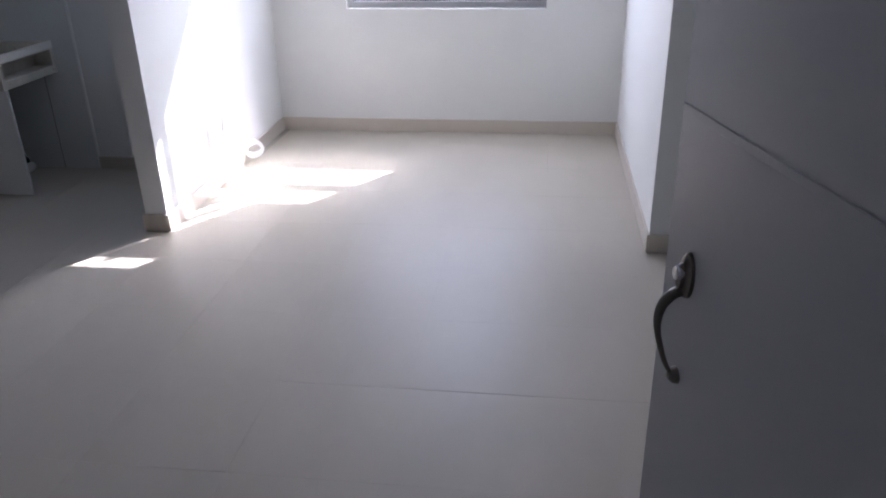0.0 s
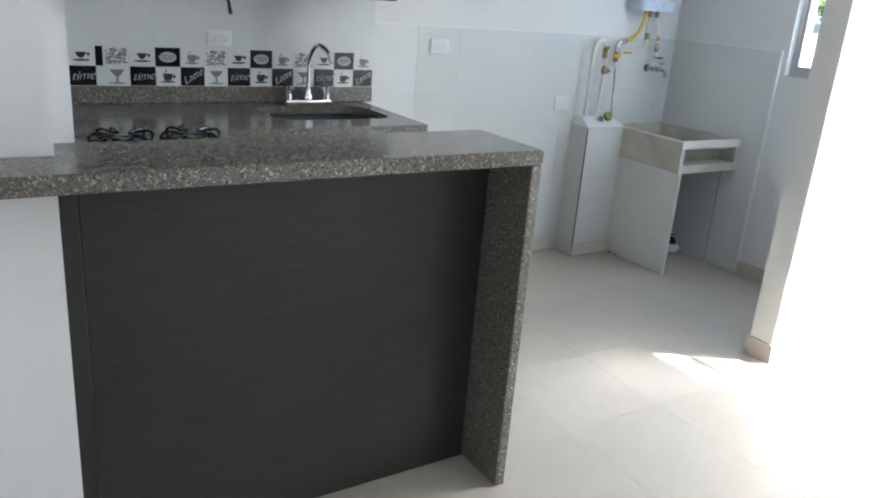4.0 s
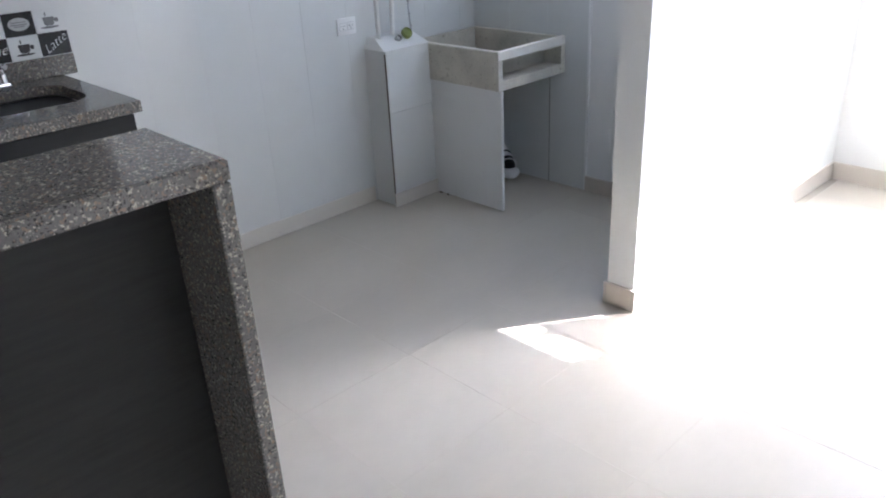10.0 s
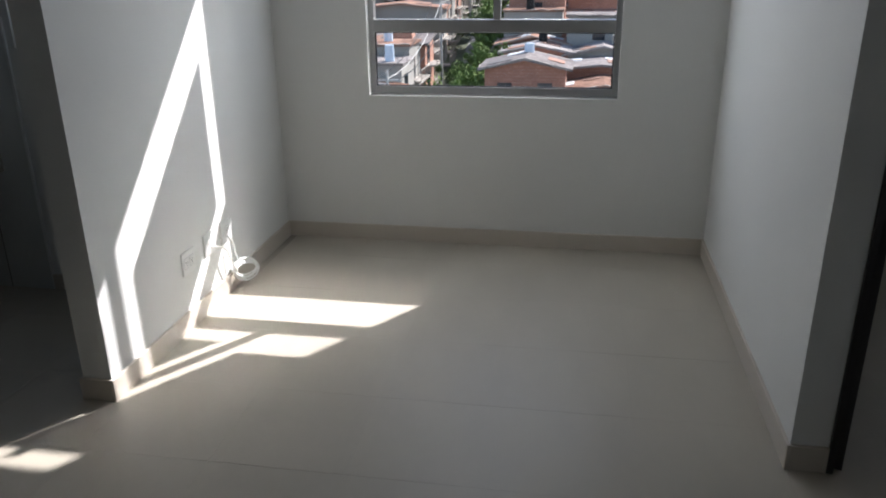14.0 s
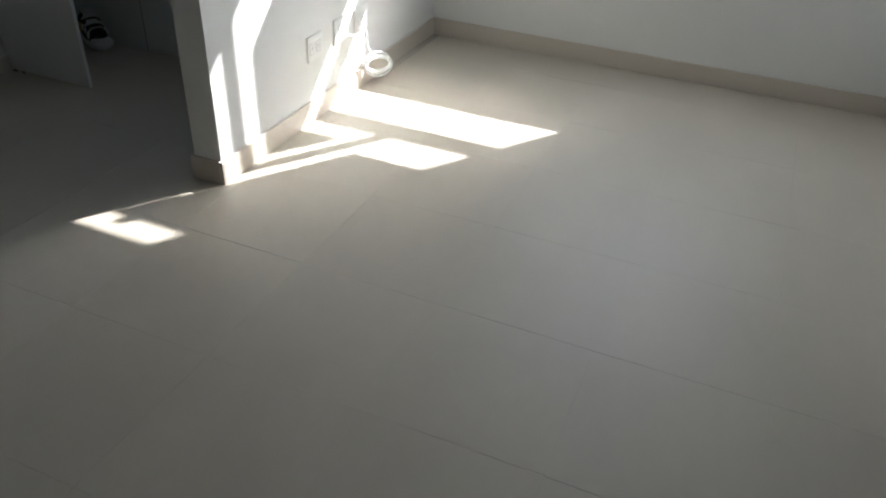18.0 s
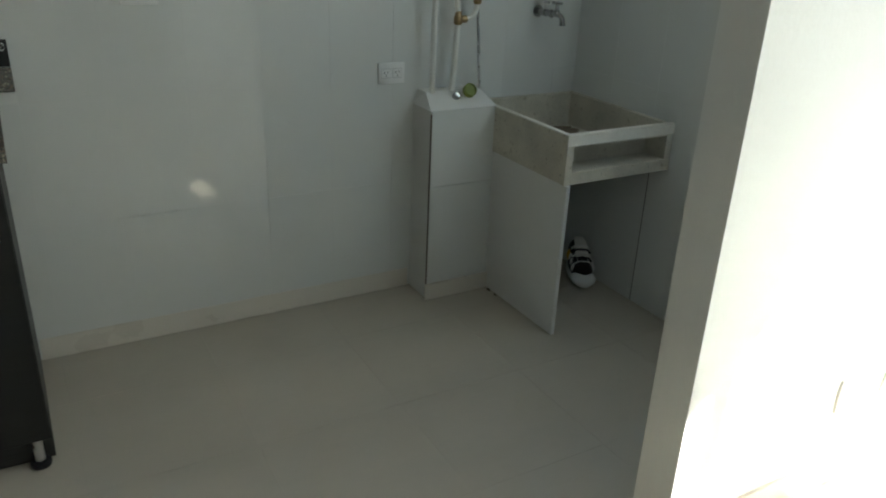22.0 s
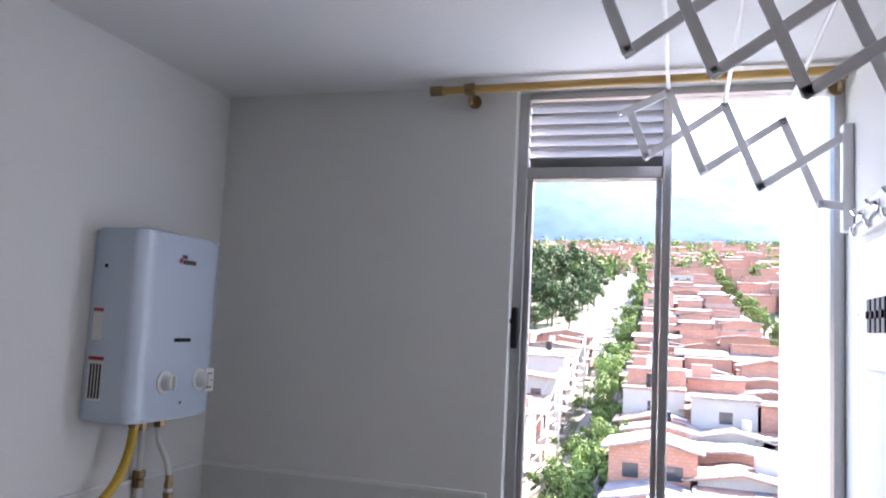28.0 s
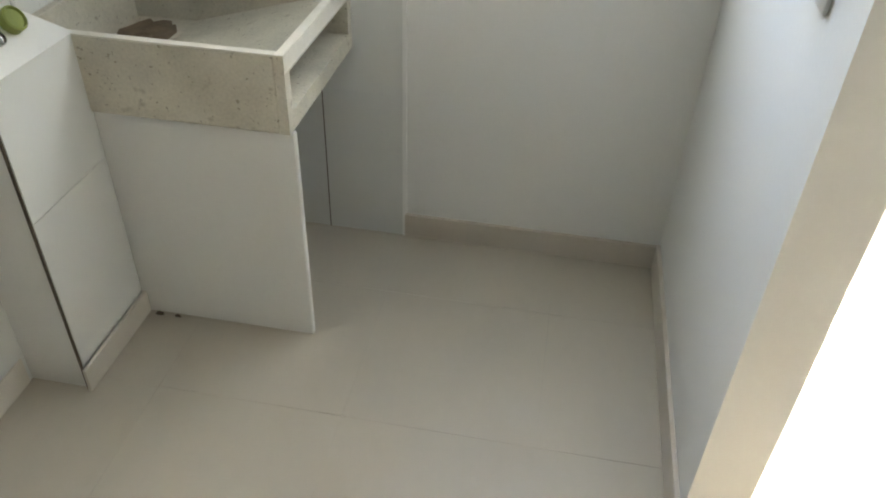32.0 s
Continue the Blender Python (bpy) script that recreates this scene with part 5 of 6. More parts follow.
# ---- doors ----
def entrance_door():
    d = tagged(new("door_1"), "grey painted entrance door standing open, with a pewter pull handle", "door", "", "structure")
    a, b = Vector((1.205, -0.40, 0)), Vector((0.998, 0.447, 0))
    way = (b - a).normalized()
    d.matrix_world = Matrix((way, Vector((0, 0, 1)).cross(way), Vector((0, 0, 1)))).transposed().to_4x4()
    d.location = a
    L = (b - a).length

    def p(name, bx, mat, lab="", bevel=0.002, parent=None):
        bm = bmesh.new()
        box(bm, *bx, bevel=bevel)
        return part(name, bm, mat, parent or d, lab)
    p("leaf", (0, L, -0.042, 0.0, 0.008, 2.045), DOOR_PAINT, "smooth grey painted leaf", 0.003)
    for z in (1.335, 0.30, 1.90):
        p("moulding", (0.06, L - 0.004, 0.0, 0.0016, z - 0.005, z + 0.005), DOOR_PAINT, "thin raised moulding", 0.0007)
    c = Vector((L - 0.064, 0, 1.166))
    face = Euler((radians(-90), 0, 0)).to_matrix().to_4x4()
    bm = bmesh.new()
    lathe(bm, [(0.018, 0), (0.0176, 0.004), (0.0135, 0.007), (0.0105, 0.008), (0.009, 0.012)], Matrix.Translation(c) @ Matrix.Diagonal((0.85, 1, 1.5, 1)) @ face, 22)
    plate = part("lock_plate", bm, PEWTER, d, "oval pewter lock plate", True)
    bm = bmesh.new()
    lathe(bm, [(0.0085, 0.008), (0.0085, 0.014), (0.0075, 0.016), (0.003, 0.0165)], Matrix.Translation(c + Vector((0, 0, 0.004))) @ face, 14)
    part("key_cylinder", bm, CHROME, plate, "brass key cylinder", True)
    bm = bmesh.new()
    grip = bend([c + Vector(q) for q in ((0, 0.005, -0.018), (0, 0.016, -0.022), (0, 0.027, -0.036), (0, 0.029, -0.062), (0, 0.018, -0.102), (0, 0.007, -0.124))])
    for k, (u, v) in enumerate(zip(grip, grip[1:])):
        t = k / (len(grip) - 2)
        rod(bm, u, v + (v - u) * 0.15, 0.0058 * (1 - 0.55 * t) + 0.0012 * math.sin(math.pi * min(1, 1.6 * t)), 0.0058 * (1 - 0.55 * t - 0.55 / len(grip)) + 0.0012 * math.sin(math.pi * min(1, 1.6 * t)), n=10)
    part("pull_handle", bm, PEWTER, d, "curved pewter pull handle", True)
    bm = bmesh.new()
    lathe(bm, [(0.0105, 0), (0.009, 0.006), (0.004, 0.010)], Matrix.Translation(c + Vector((0, 0, -0.127))) @ face, 16)
    part("lower_rose", bm, PEWTER, d, "small pewter rose", True)


entrance_door()
door2 = tagged(new("door_2"), "black-brown bedroom door standing open, seen along its edge", "door", "", "structure")
way = Vector((0.367, 0.93, 0)).normalized()
door2.matrix_world = Matrix((way, Vector((0, 0, 1)).cross(way), Vector((0, 0, 1)))).transposed().to_4x4()
door2.location = (XR + 0.122, RY + 0.013, 0)
bm = bmesh.new()
box(bm, 0, 0.74, -0.045, 0.0, 0.006, 2.03, 0.002)
part("leaf", bm, DARK_DOOR, door2, "dark door leaf")
bm = bmesh.new()
lathe(bm, [(0.026, 0), (0.026, 0.006), (0.011, 0.01), (0.011, 0.035), (0.026, 0.045), (0.026, 0.06), (0.015, 0.068)], Matrix.Translation((0.06, -0.045, 1.05)) @ Euler((radians(90), 0, 0)).to_matrix().to_4x4(), 18)
part("door_knob", bm, PEWTER, door2, "dark round door knob", True)
bm = bmesh.new()
box(bm, -0.002, 0.0, -0.028, -0.008, 0.88, 0.94)
part("latch_plate", bm, STEEL, door2, "steel latch plate")
structure("door_frame", [(XR + 0.116, XR + 0.136, RY - 0.014, RY, 0, 2.06)], DARK_DOOR, "dark timber door jamb at the end of the wall", "door frame")

# ---- the town outside ----
BRICK = brick_wall_material("hollow_clay_brick", (0.43, 0.225, 0.16), (0.75, 0.62, 0.55, 1))
RENDERED = material("pale_render", (0.32, 0.30, 0.27), rough=0.9, vary=0.15, scale=0.4, grain=0.1, grain_scale=6, bump=0.0, per_object=0.25)
CLAY_ROOF = material("weathered_clay_roof", (0.27, 0.165, 0.125), rough=0.9, vary=0.45, scale=0.6, grain=0.5, grain_scale=2.2, bump=0.0, spec=0.0, per_object=0.4)
SHEET_ROOF = material("grey_fibre_cement_roof", (0.25, 0.222, 0.21), rough=0.9, vary=0.5, scale=0.6, grain=0.45, grain_scale=2.2, bump=0.0, spec=0.0, per_object=0.5)
PALE_EDGE = material("pale_roof_edge", (0.37, 0.335, 0.30), rough=0.9, spec=0.0, vary=0.35, scale=2.0, grain=0.2, grain_scale=5, bump=0.0, per_object=0.3)
DARK_GLASS = material("dark_window_glass", (0.03, 0.035, 0.04), rough=0.1, vary=0.2, scale=1.0, bump=0.0)
LEAF = material("leaf_green", (0.112, 0.162, 0.046), rough=0.8, spec=0.1, vary=0.5, scale=0.8, grain=0.3, grain_scale=4, bump=0.0, per_object=0.6)
DARK_LEAF = material("dark_leaf_green", (0.055, 0.088, 0.034), rough=0.8, spec=0.1, vary=0.5, scale=0.8, grain=0.3, grain_scale=4, bump=0.0, per_object=0.6)
BARK = material("bark", (0.12, 0.09, 0.06), rough=0.9, vary=0.2, scale=3)
EARTH = material("grassy_earth", (0.075, 0.085, 0.045), rough=0.95, vary=0.4, scale=0.08, grain=0.2, grain_scale=2, bump=0.0)
ASPHALT = material("concrete_street", (0.20, 0.19, 0.175), rough=0.9, vary=0.2, scale=0.3, grain=0.1, grain_scale=4, bump=0.0)
# far mountain: the blue of distance haze is put into its base colour
HAZE_HILL = material("haze_tinted_mountain", (0.135, 0.185, 0.255), rough=1.0, vary=0.34, scale=0.0045, grain=0.28, grain_scale=0.02, bump=0.0, spec=0.0)
NEAR_HILL = material("wooded_hill", (0.06, 0.088, 0.075), rough=1.0, vary=0.5, scale=0.02, grain=0.4, grain_scale=0.15, bump=0.0, spec=0.0)
POLE = material("concrete_pole", (0.45, 0.43, 0.40), rough=0.9, vary=0.1)


def land(y):
    """Height of the ground, rising away from the block."""
    if y < 45:
        return -15.0
    if y < 560:
        return -15.0 + 0.146 * (y - 45)
    return -15.0 + 0.146 * 515 + 0.05 * (y - 560)


bm = bmesh.new()
ys = [-60, 6, 45, 70, 100, 140, 200, 300, 430, 560, 900, 1400, 2200]
rows = []
for y in ys:
    rows.append([bm.verts.new((x, y, land(y))) for x in (-1500, -300, -60, 0, 60, 300, 1500)])
for a, b in zip(rows, rows[1:]):
    for k in range(6):
        bm.faces.new((a[k], a[k + 1], b[k + 1], b[k]))
tagged(part("ground", bm, EARTH), "grassy earth sloping up behind the town", "ground", "", "structure")


def lane(y, c):
    return -0.024 * y - 0.45 + c


bm = bmesh.new()
rows = []
for y in range(20, 561, 10):
    rows.append([bm.verts.new((lane(y, c), y, land(y) + 0.06)) for c in (-9.5, -6.2)])
for a, b in zip(rows, rows[1:]):
    bm.faces.new((a[0], a[1], b[1], b[0]))
tagged(part("road", bm, ASPHALT), "narrow concrete street climbing between the houses", "road", "", "structure")

rng = random.Random(11)


def gable_roof(bm, x0, x1, y0, y1, z, rise, over=0.5, th=0.2):
    xm = (x0 + x1) / 2
    lo = [(x0 - over, z - rise * over / (xm - x0)), (xm, z + rise), (x1 + over, z - rise * over / (xm - x0))]
    a = [[bm.verts.new((x, y, q)) for x, q in lo] + [bm.verts.new((x, y, q + th)) for x, q in reversed(lo)] for y in (y0 - over, y1 + 0.1)]
    for k in range(6):
        bm.faces.new((a[0][k], a[0][(k + 1) % 6], a[1][(k + 1) % 6], a[1][k]))
    bm.faces.new(a[0])
    bm.faces.new(list(reversed(a[1])))


def shed_roof(bm, x0, x1, y0, y1, z, rise, over=0.4, th=0.13):
    vs = [bm.verts.new(q) for q in ((x0 - over, y0 - over, z), (x1 + over, y0 - over, z), (x1 + over, y1 + 0.1, z + rise), (x0 - over, y1 + 0.1, z + rise))]
    up = [bm.verts.new(v.co + Vector((0, 0, th))) for v in vs]
    bm.faces.new(list(reversed(vs)))
    bm.faces.new(up)
    for k in range(4):
        bm.faces.new((vs[k], vs[(k + 1) % 4], up[(k + 1) % 4], up[k]))


def roof_patch(h, roof, x0, x1, y0, y1, z, rise, kind):
    """A sheet laid over a roof, following its slope."""
    bm = bmesh.new()
    xm, half = (x0 + x1) / 2, (x1 - x0) / 2
    w, d = prng.uniform(0.7, 1.9), prng.uniform(0.7, 2.2)
    side = prng.choice((-1, 1))
    xa = prng.uniform(0.05, max(0.1, half - w)) * side
    a, b = sorted((xm + xa, xm + xa + w * side))
    c = prng.uniform(y0 - 0.35, y1 - d)
    skew = prng.uniform(-0.25, 0.25)

    def top(x, y):
        if kind == "gable":
            return z + rise * (1 - abs(x - xm) / half) + 0.2
        return z + 0.15 + rise * (y - y0 + 0.4) / (y1 - y0 + 0.5)
    vs = [[bm.verts.new((x, y, top(x, y) + dz)) for x, y in ((a, c), (b, c + skew), (b, c + d + skew), (a, c + d))] for dz in (0.012, 0.06)]
    bm.faces.new(list(reversed(vs[0])))
    bm.faces.new(vs[1])
    for k in range(4):
        bm.faces.new((vs[0][k], vs[0][(k + 1) % 4], vs[1][(k + 1) % 4], vs[1][k]))
    under(h, "roof_patch", bm, prng.choice(PATCHES), "loose sheet over the roof", parent=roof)


prng = random.Random(5)


def edge_strip(bm, a, b):
    """Uneven pale ends of sheets and tiles along a roof's edge from a to b."""
    a, b = Vector(a), Vector(b)
    length = (b - a).length
    along = (b - a) / length
    across = Vector((-along.y, along.x, 0)).normalized()
    s = 0.0
    while s < length - 0.1:
        e = min(length, s + prng.uniform(0.35, 1.1))
        h, d = prng.uniform(0.03, 0.11), prng.uniform(0.04, 0.13)
        up = Vector((0, 0, prng.uniform(-0.03, 0.05)))
        ends = [[bm.verts.new(a + along * q + across * w + up + Vector((0, 0, k))) for w, k in ((-d, 0), (d, 0), (d, h), (-d, h))] for q in (s, e - prng.choice((0.0, 0.02, 0.12)))]
        bm.faces.new(list(reversed(ends[0])))
        bm.faces.new(ends[1])
        for k in range(4):
            bm.faces.new((ends[0][k], ends[0][(k + 1) % 4], ends[1][(k + 1) % 4], ends[1][k]))
        s = e


def house(x0, x1, y0, y1, z, height, kind, wall_mat, roof_mat, near):
    words = "red hollow-brick" if wall_mat is BRICK else "pale rendered"
    top = {"gable": "a low gabled", "shed": "a sloping", "flat": "a flat"}[kind]
    rf = "clay tile" if roof_mat is CLAY_ROOF else "grey sheet"
    h = thing("house", f"{words} hillside house with {top} {rf} roof", "house", ((x0 + x1) / 2, (y0 + y1) / 2, z), "hillside houses")
    bm = bmesh.new()
    box(bm, x0, x1, y0, y1, z - 1.5, z + height)
    rise = rng.uniform(0.3, 0.75)
    if kind == "gable":
        xm = (x0 + x1) / 2
        vs = [bm.verts.new((x, y, q)) for y in (y0, y1) for x, q in ((x0, z + height), (x1, z + height), (xm, z + height + rise))]
        bm.faces.new(vs[:3])
        bm.faces.new(vs[3:])
    under(h, "wall", bm, wall_mat)
    bm = bmesh.new()
    if kind == "gable":
        gable_roof(bm, x0, x1, y0, y1, z + height, rise)
    elif kind == "shed":
        shed_roof(bm, x0, x1, y0, y1, z + height + 0.02, rise)
    else:
        box(bm, x0 - 0.15, x1 + 0.15, y0 - 0.15, y1, z + height + 0.01, z + height + 0.2)
    roof = under(h, "roof", bm, roof_mat)
    if near:
        for _ in range(prng.randint(2, 5) if kind != "flat" else 0):
            roof_patch(h, roof, x0, x1, y0, y1, z + height, rise, kind)
        bm = bmesh.new()
        if kind == "gable":
            xm = (x0 + x1) / 2
            edge_strip(bm, (x0 - 0.45, y0 - 0.47, z + height - 0.02), (xm, y0 - 0.47, z + height + rise + 0.14))
            edge_strip(bm, (xm, y0 - 0.47, z + height + rise + 0.14), (x1 + 0.45, y0 - 0.47, z + height - 0.02))
            edge_strip(bm, (x0 - 0.47, y0 - 0.4, z + height - 0.05), (x0 - 0.47, y1 - 0.1, z + height - 0.05))
        elif kind == "shed":
            edge_strip(bm, (x0 - 0.45, y0 - 0.42, z + height + 0.04), (x1 + 0.45, y0 - 0.42, z + height + 0.04))
            edge_strip(bm, (x0 - 0.40, y0 - 0.4, z + height + 0.06), (x0 - 0.40, y1 - 0.1, z + height + rise + 0.06))
        else:
            edge_strip(bm, (x0 - 0.2, y0 - 0.18, z + height + 0.16), (x1 + 0.2, y0 - 0.18, z + height + 0.16))
        under(h, "roof_edge", bm, PALE_EDGE, "pale roof edge", parent=roof)
        if rng.random() < 0.14:
            bm = bmesh.new()
            cx, cy = rng.uniform(x0 + 1.2, x1 - 1.2), rng.uniform(y0 + 1.5, y1 - 0.8)
            box(bm, cx - 1.0, cx + 1.0, cy - 0.7, cy + 0.7, z + height - 0.2, z + height + rng.uniform(1.2, 2.0))
            under(h, "roof_room", bm, wall_mat, "small rooftop room")
        if rng.random() < 0.3:
            bm = bmesh.new()
            cx, cy = rng.uniform(x0 + 1, x1 - 1), rng.uniform(y0 + 1, y1 - 1)
            rod(bm, (cx, cy, z + height), (cx, cy, z + height + 1.5), 0.42, 0.38, 12)
            under(h, "water_tank", bm, rng.choice((BLACK, HEATER_BLUE, PALE_EDGE)), "roof water tank", True)
    n = max(1, int((x1 - x0) / 3))
    for fl in range(max(1, int(height / 2.7))):
        for k in range(n):
            if rng.random() < 0.3:
                continue
            cx = x0 + (x1 - x0) * (k + 0.5) / n
            cz = z + height - 1.5 - 2.7 * fl
            bm = bmesh.new()
            box(bm, cx - 0.55, cx + 0.55, y0 - 0.03, y0 + 0.05, cz - 0.5, cz + 0.5)
            w = under(h, "window", bm, DARK_GLASS, "dark window")
    return h


def side_face(h, x, y0, y1, z, height, way):
    """Balcony and windows of the front that looks on the street."""
    for fl in range(2):
        zz = z + 0.4 + 2.7 * fl
        bm = bmesh.new()
        box(bm, x + way * 0.0 - 0.04, x + 0.04, y0 + 1.0, y0 + 2.3, zz, zz + 1.9)
        under(h, "window", bm, DARK_GLASS, "dark doorway")
        bm = bmesh.new()
        box(bm, min(x, x + way * 1.0), max(x, x + way * 1.0), y0 + 0.3, y1 - 0.4, zz - 0.2, zz - 0.05)
        b = under(h, "balcony", bm, PALE_EDGE, "pale concrete balcony")
        bm = bmesh.new()
        for k in range(8):
            yy = y0 + 0.35 + (y1 - y0 - 0.8) * k / 7
            box(bm, x + way * 0.97 - 0.02, x + way * 0.97 + 0.02, yy - 0.02, yy + 0.02, zz - 0.05, zz + 0.85)
        box(bm, x + way * 0.97 - 0.03, x + way * 0.97 + 0.03, y0 + 0.3, y1 - 0.4, zz + 0.85, zz + 0.92)
        under(h, "railing", bm, PALE_EDGE, "pale balcony railing", parent=b)


PATCHES = (material("rusty_roof_sheet", (0.24, 0.12, 0.08), rough=0.85, vary=0.4, scale=1.5, grain=0.3, bump=0.0, per_object=0.4),
           material("old_zinc_sheet", (0.46, 0.46, 0.47), rough=0.7, vary=0.3, scale=1.5, grain=0.2, bump=0.0, per_object=0.4),
           material("tarred_roof_sheet", (0.11, 0.10, 0.098), rough=0.9, vary=0.3, scale=1.5, grain=0.3, bump=0.0, per_object=0.4))
ROOFS = (CLAY_ROOF, SHEET_ROOF, SHEET_ROOF, SHEET_ROOF)
for c0, c1, cols in ((-4.2, 13.8, 3), (-26.0, -11.5, 2), (22.0, 38.0, 2), (-50.0, -33.0, 2), (44.0, 60.0, 2)):
    y = 26.0 if c0 > -10 else 24.0
    if abs(c0) > 30 or c0 > 40:
        y = 90.0 if c0 > 0 else 62.0
    last = 240 if abs(c0) < 30 and c0 < 20 else (136 if c0 < 0 else 165)
    while y < last:
        d = rng.uniform(4.3, 5.4)
        w = (c1 - c0) / cols
        for k in range(cols):
            x0 = lane(y, c0 + k * w) + rng.uniform(-0.9, 0.5)
            x1 = lane(y, c0 + (k + 1) * w) + rng.uniform(-0.95, 0.3)
            if c0 < -10 and c0 > -30 and y > 125:
                continue
            wm = BRICK if rng.random() < (0.95 if c0 > -10 else 0.65 - 0.2 * k) else RENDERED
            kind = "gable" if c0 == -4.2 and y < 75 and rng.random() < 0.5 else rng.choice(("gable", "shed", "flat", "shed", "gable", "flat"))
            hgt = rng.uniform(4.5, 5.3) + (1.4 if rng.random() < 0.12 else 0)
            if kind == "flat":
                hgt += rng.uniform(0.0, 1.3)
            if c0 == -4.2 and y < 33:
                wm, kind = RENDERED, "gable"
            h = house(x0, x1 - 0.05, y, y + d - rng.uniform(0.1, 0.5), land(y), hgt, kind, wm, rng.choice(ROOFS), y < 110)
            if c0 == -26.0 and k == 1 and y < 150:
                side_face(h, x1 - 0.05, y, y + d, land(y), hgt, 1)
            if c0 == -4.2 and k == 0 and y < 90:
                side_face(h, x0, y, y + d, land(y), hgt, -1)
        y += d


# the town beyond, too far to tell house from house
bm = bmesh.new()
bm2 = bmesh.new()
for i in range(1500):
    y = rng.uniform(195, 580)
    x = rng.uniform(-0.30, 0.30) * y
    if y < 330 and x < lane(y, -11) or y < 246 and x < lane(y, 15):
        continue
    if abs(x - lane(y, -8)) < 4 or abs(x - lane(y, 18)) < 4:
        continue
    w, hh = rng.uniform(5, 9), rng.uniform(4, 7.5)
    box(bm, x - w / 2, x + w / 2, y, y + 6, land(y) - 2, land(y) + hh)
    shed_roof(bm2, x - w / 2, x + w / 2, y, y + 6, land(y) + hh, rng.uniform(0.2, 0.9))
tagged(part("far_houses", bm, BRICK), "red brick houses packed on the far slope", "houses", "", "stuff")
tagged(part("far_roofs", bm2, SHEET_ROOF), "grey and brown roofs of the far slope", "roofs", "", "stuff")


# trees
def crown_mesh(seed, leaf=LEAF):
    r = random.Random(seed)
    bm = bmesh.new()
    lobes = [(Vector((r.gauss(0, 0.95), r.gauss(0, 0.95), r.uniform(2.2, 5.2))), r.uniform(0.45, 0.95)) for _ in range(15)]
    for c, rad in lobes:
        for _ in range(110):
            d = Vector((r.gauss(0, 1), r.gauss(0, 1), r.gauss(0, 1))).normalized()
            p = c + d * rad * r.uniform(0.3, 1.15)
            n = (d + Vector((r.uniform(-1, 1), r.uniform(-1, 1), r.uniform(-0.3, 1)))).normalized()
            u = n.orthogonal().normalized()
            v = n.cross(u)
            s = r.uniform(0.12, 0.28)
            bm.faces.new([bm.verts.new(p + u * s), bm.verts.new(p + v * s * 0.4), bm.verts.new(p - u * s), bm.verts.new(p - v * s * 0.4)])
    return mesh_of("crown", bm, leaf)


def trunk_mesh(seed):
    r = random.Random(seed)
    bm = bmesh.new()
    tube(bm, bend([(0, 0, -0.5), (0.1, 0, 1.2), (0.0, 0.1, 2.6), (0.1, 0.1, 3.6)], 4), 0.16, 8)
    for _ in range(5):
        a = r.uniform(0, 6.28)
        tube(bm, bend([(0.03, 0.05, r.uniform(1.6, 2.6)), (0.7 * math.cos(a), 0.7 * math.sin(a), 3.0), (1.3 * math.cos(a), 1.3 * math.sin(a), 3.8)], 3), 0.06, 6)
    return mesh_of("trunk", bm, BARK, True)


DARK_CROWNS = [crown_mesh(s, DARK_LEAF) for s in range(5, 10)]
CROWNS, TRUNKS = [crown_mesh(s) for s in range(5)], [trunk_mesh(s) for s in range(3)]


def tree(x, y, s, label, crowns=CROWNS):
    t = tagged(new("tree"), label, "tree", "street trees")
    t.location, t.scale, t.rotation_euler = (x, y, land(y)), (s, s, s * rng.uniform(0.85, 1.2)), (0, 0, rng.uniform(0, 6.28))
    for nm, ms in (("trunk", TRUNKS), ("crown", crowns)):
        o = new(nm, rng.choice(ms))
        o.parent = t


for i in range(50):
    y = 30 + i * 5.4 + rng.uniform(-2, 2)
    tree(lane(y, -6.2) + rng.uniform(-1.2, 1.2), y, rng.uniform(0.6, 1.1), "leafy green tree along the climbing street")
for i in range(26):
    y = 26 + i * 2.3 + rng.uniform(-1, 1)
    tree(lane(y, rng.uniform(-8.6, -5.0)), y, rng.uniform(0.45, 0.85), "leafy green tree along the climbing street")
for i in range(44):
    y = 40 + i * 6.0 + rng.uniform(-1.5, 1.5)
    tree(lane(y, 17.8) + rng.uniform(-1.2, 1.2), y, rng.uniform(0.5, 0.95), "leafy green tree between the brick rows")
for i in range(150):
    wide = i < 122
    y = rng.uniform(136, 300)
    tree(lane(y, rng.uniform(-95, -29) if wide else rng.uniform(-29, -17)), y, rng.uniform(1.5, 2.5) if wide else rng.uniform(0.9, 1.5), "tall dense dark green tree on the slope", DARK_CROWNS)
bm = bmesh.new()
for i in range(560):
    y = rng.uniform(520, 700) if i < 340 else rng.uniform(255, 540)
    x = rng.uniform(-0.32, 0.32) * y
    r0 = rng.uniform(2.5, 6) if i < 340 else rng.uniform(1.6, 3.4)
    for _ in range(64):
        d = Vector((rng.gauss(0, 1), rng.gauss(0, 1), abs(rng.gauss(0, 1)))).normalized()
        p = Vector((x, y, land(y) + rng.uniform(2, 7))) + d * r0 * rng.uniform(0.5, 1)
        u = d.orthogonal().normalized() * rng.uniform(0.35, 0.85)
        v = d.cross(u)
        bm.faces.new([bm.verts.new(p + u), bm.verts.new(p + v), bm.verts.new(p - u), bm.verts.new(p - v)])
tagged(part("far_woods", bm, LEAF), "green woods above the last houses", "woods", "", "stuff")


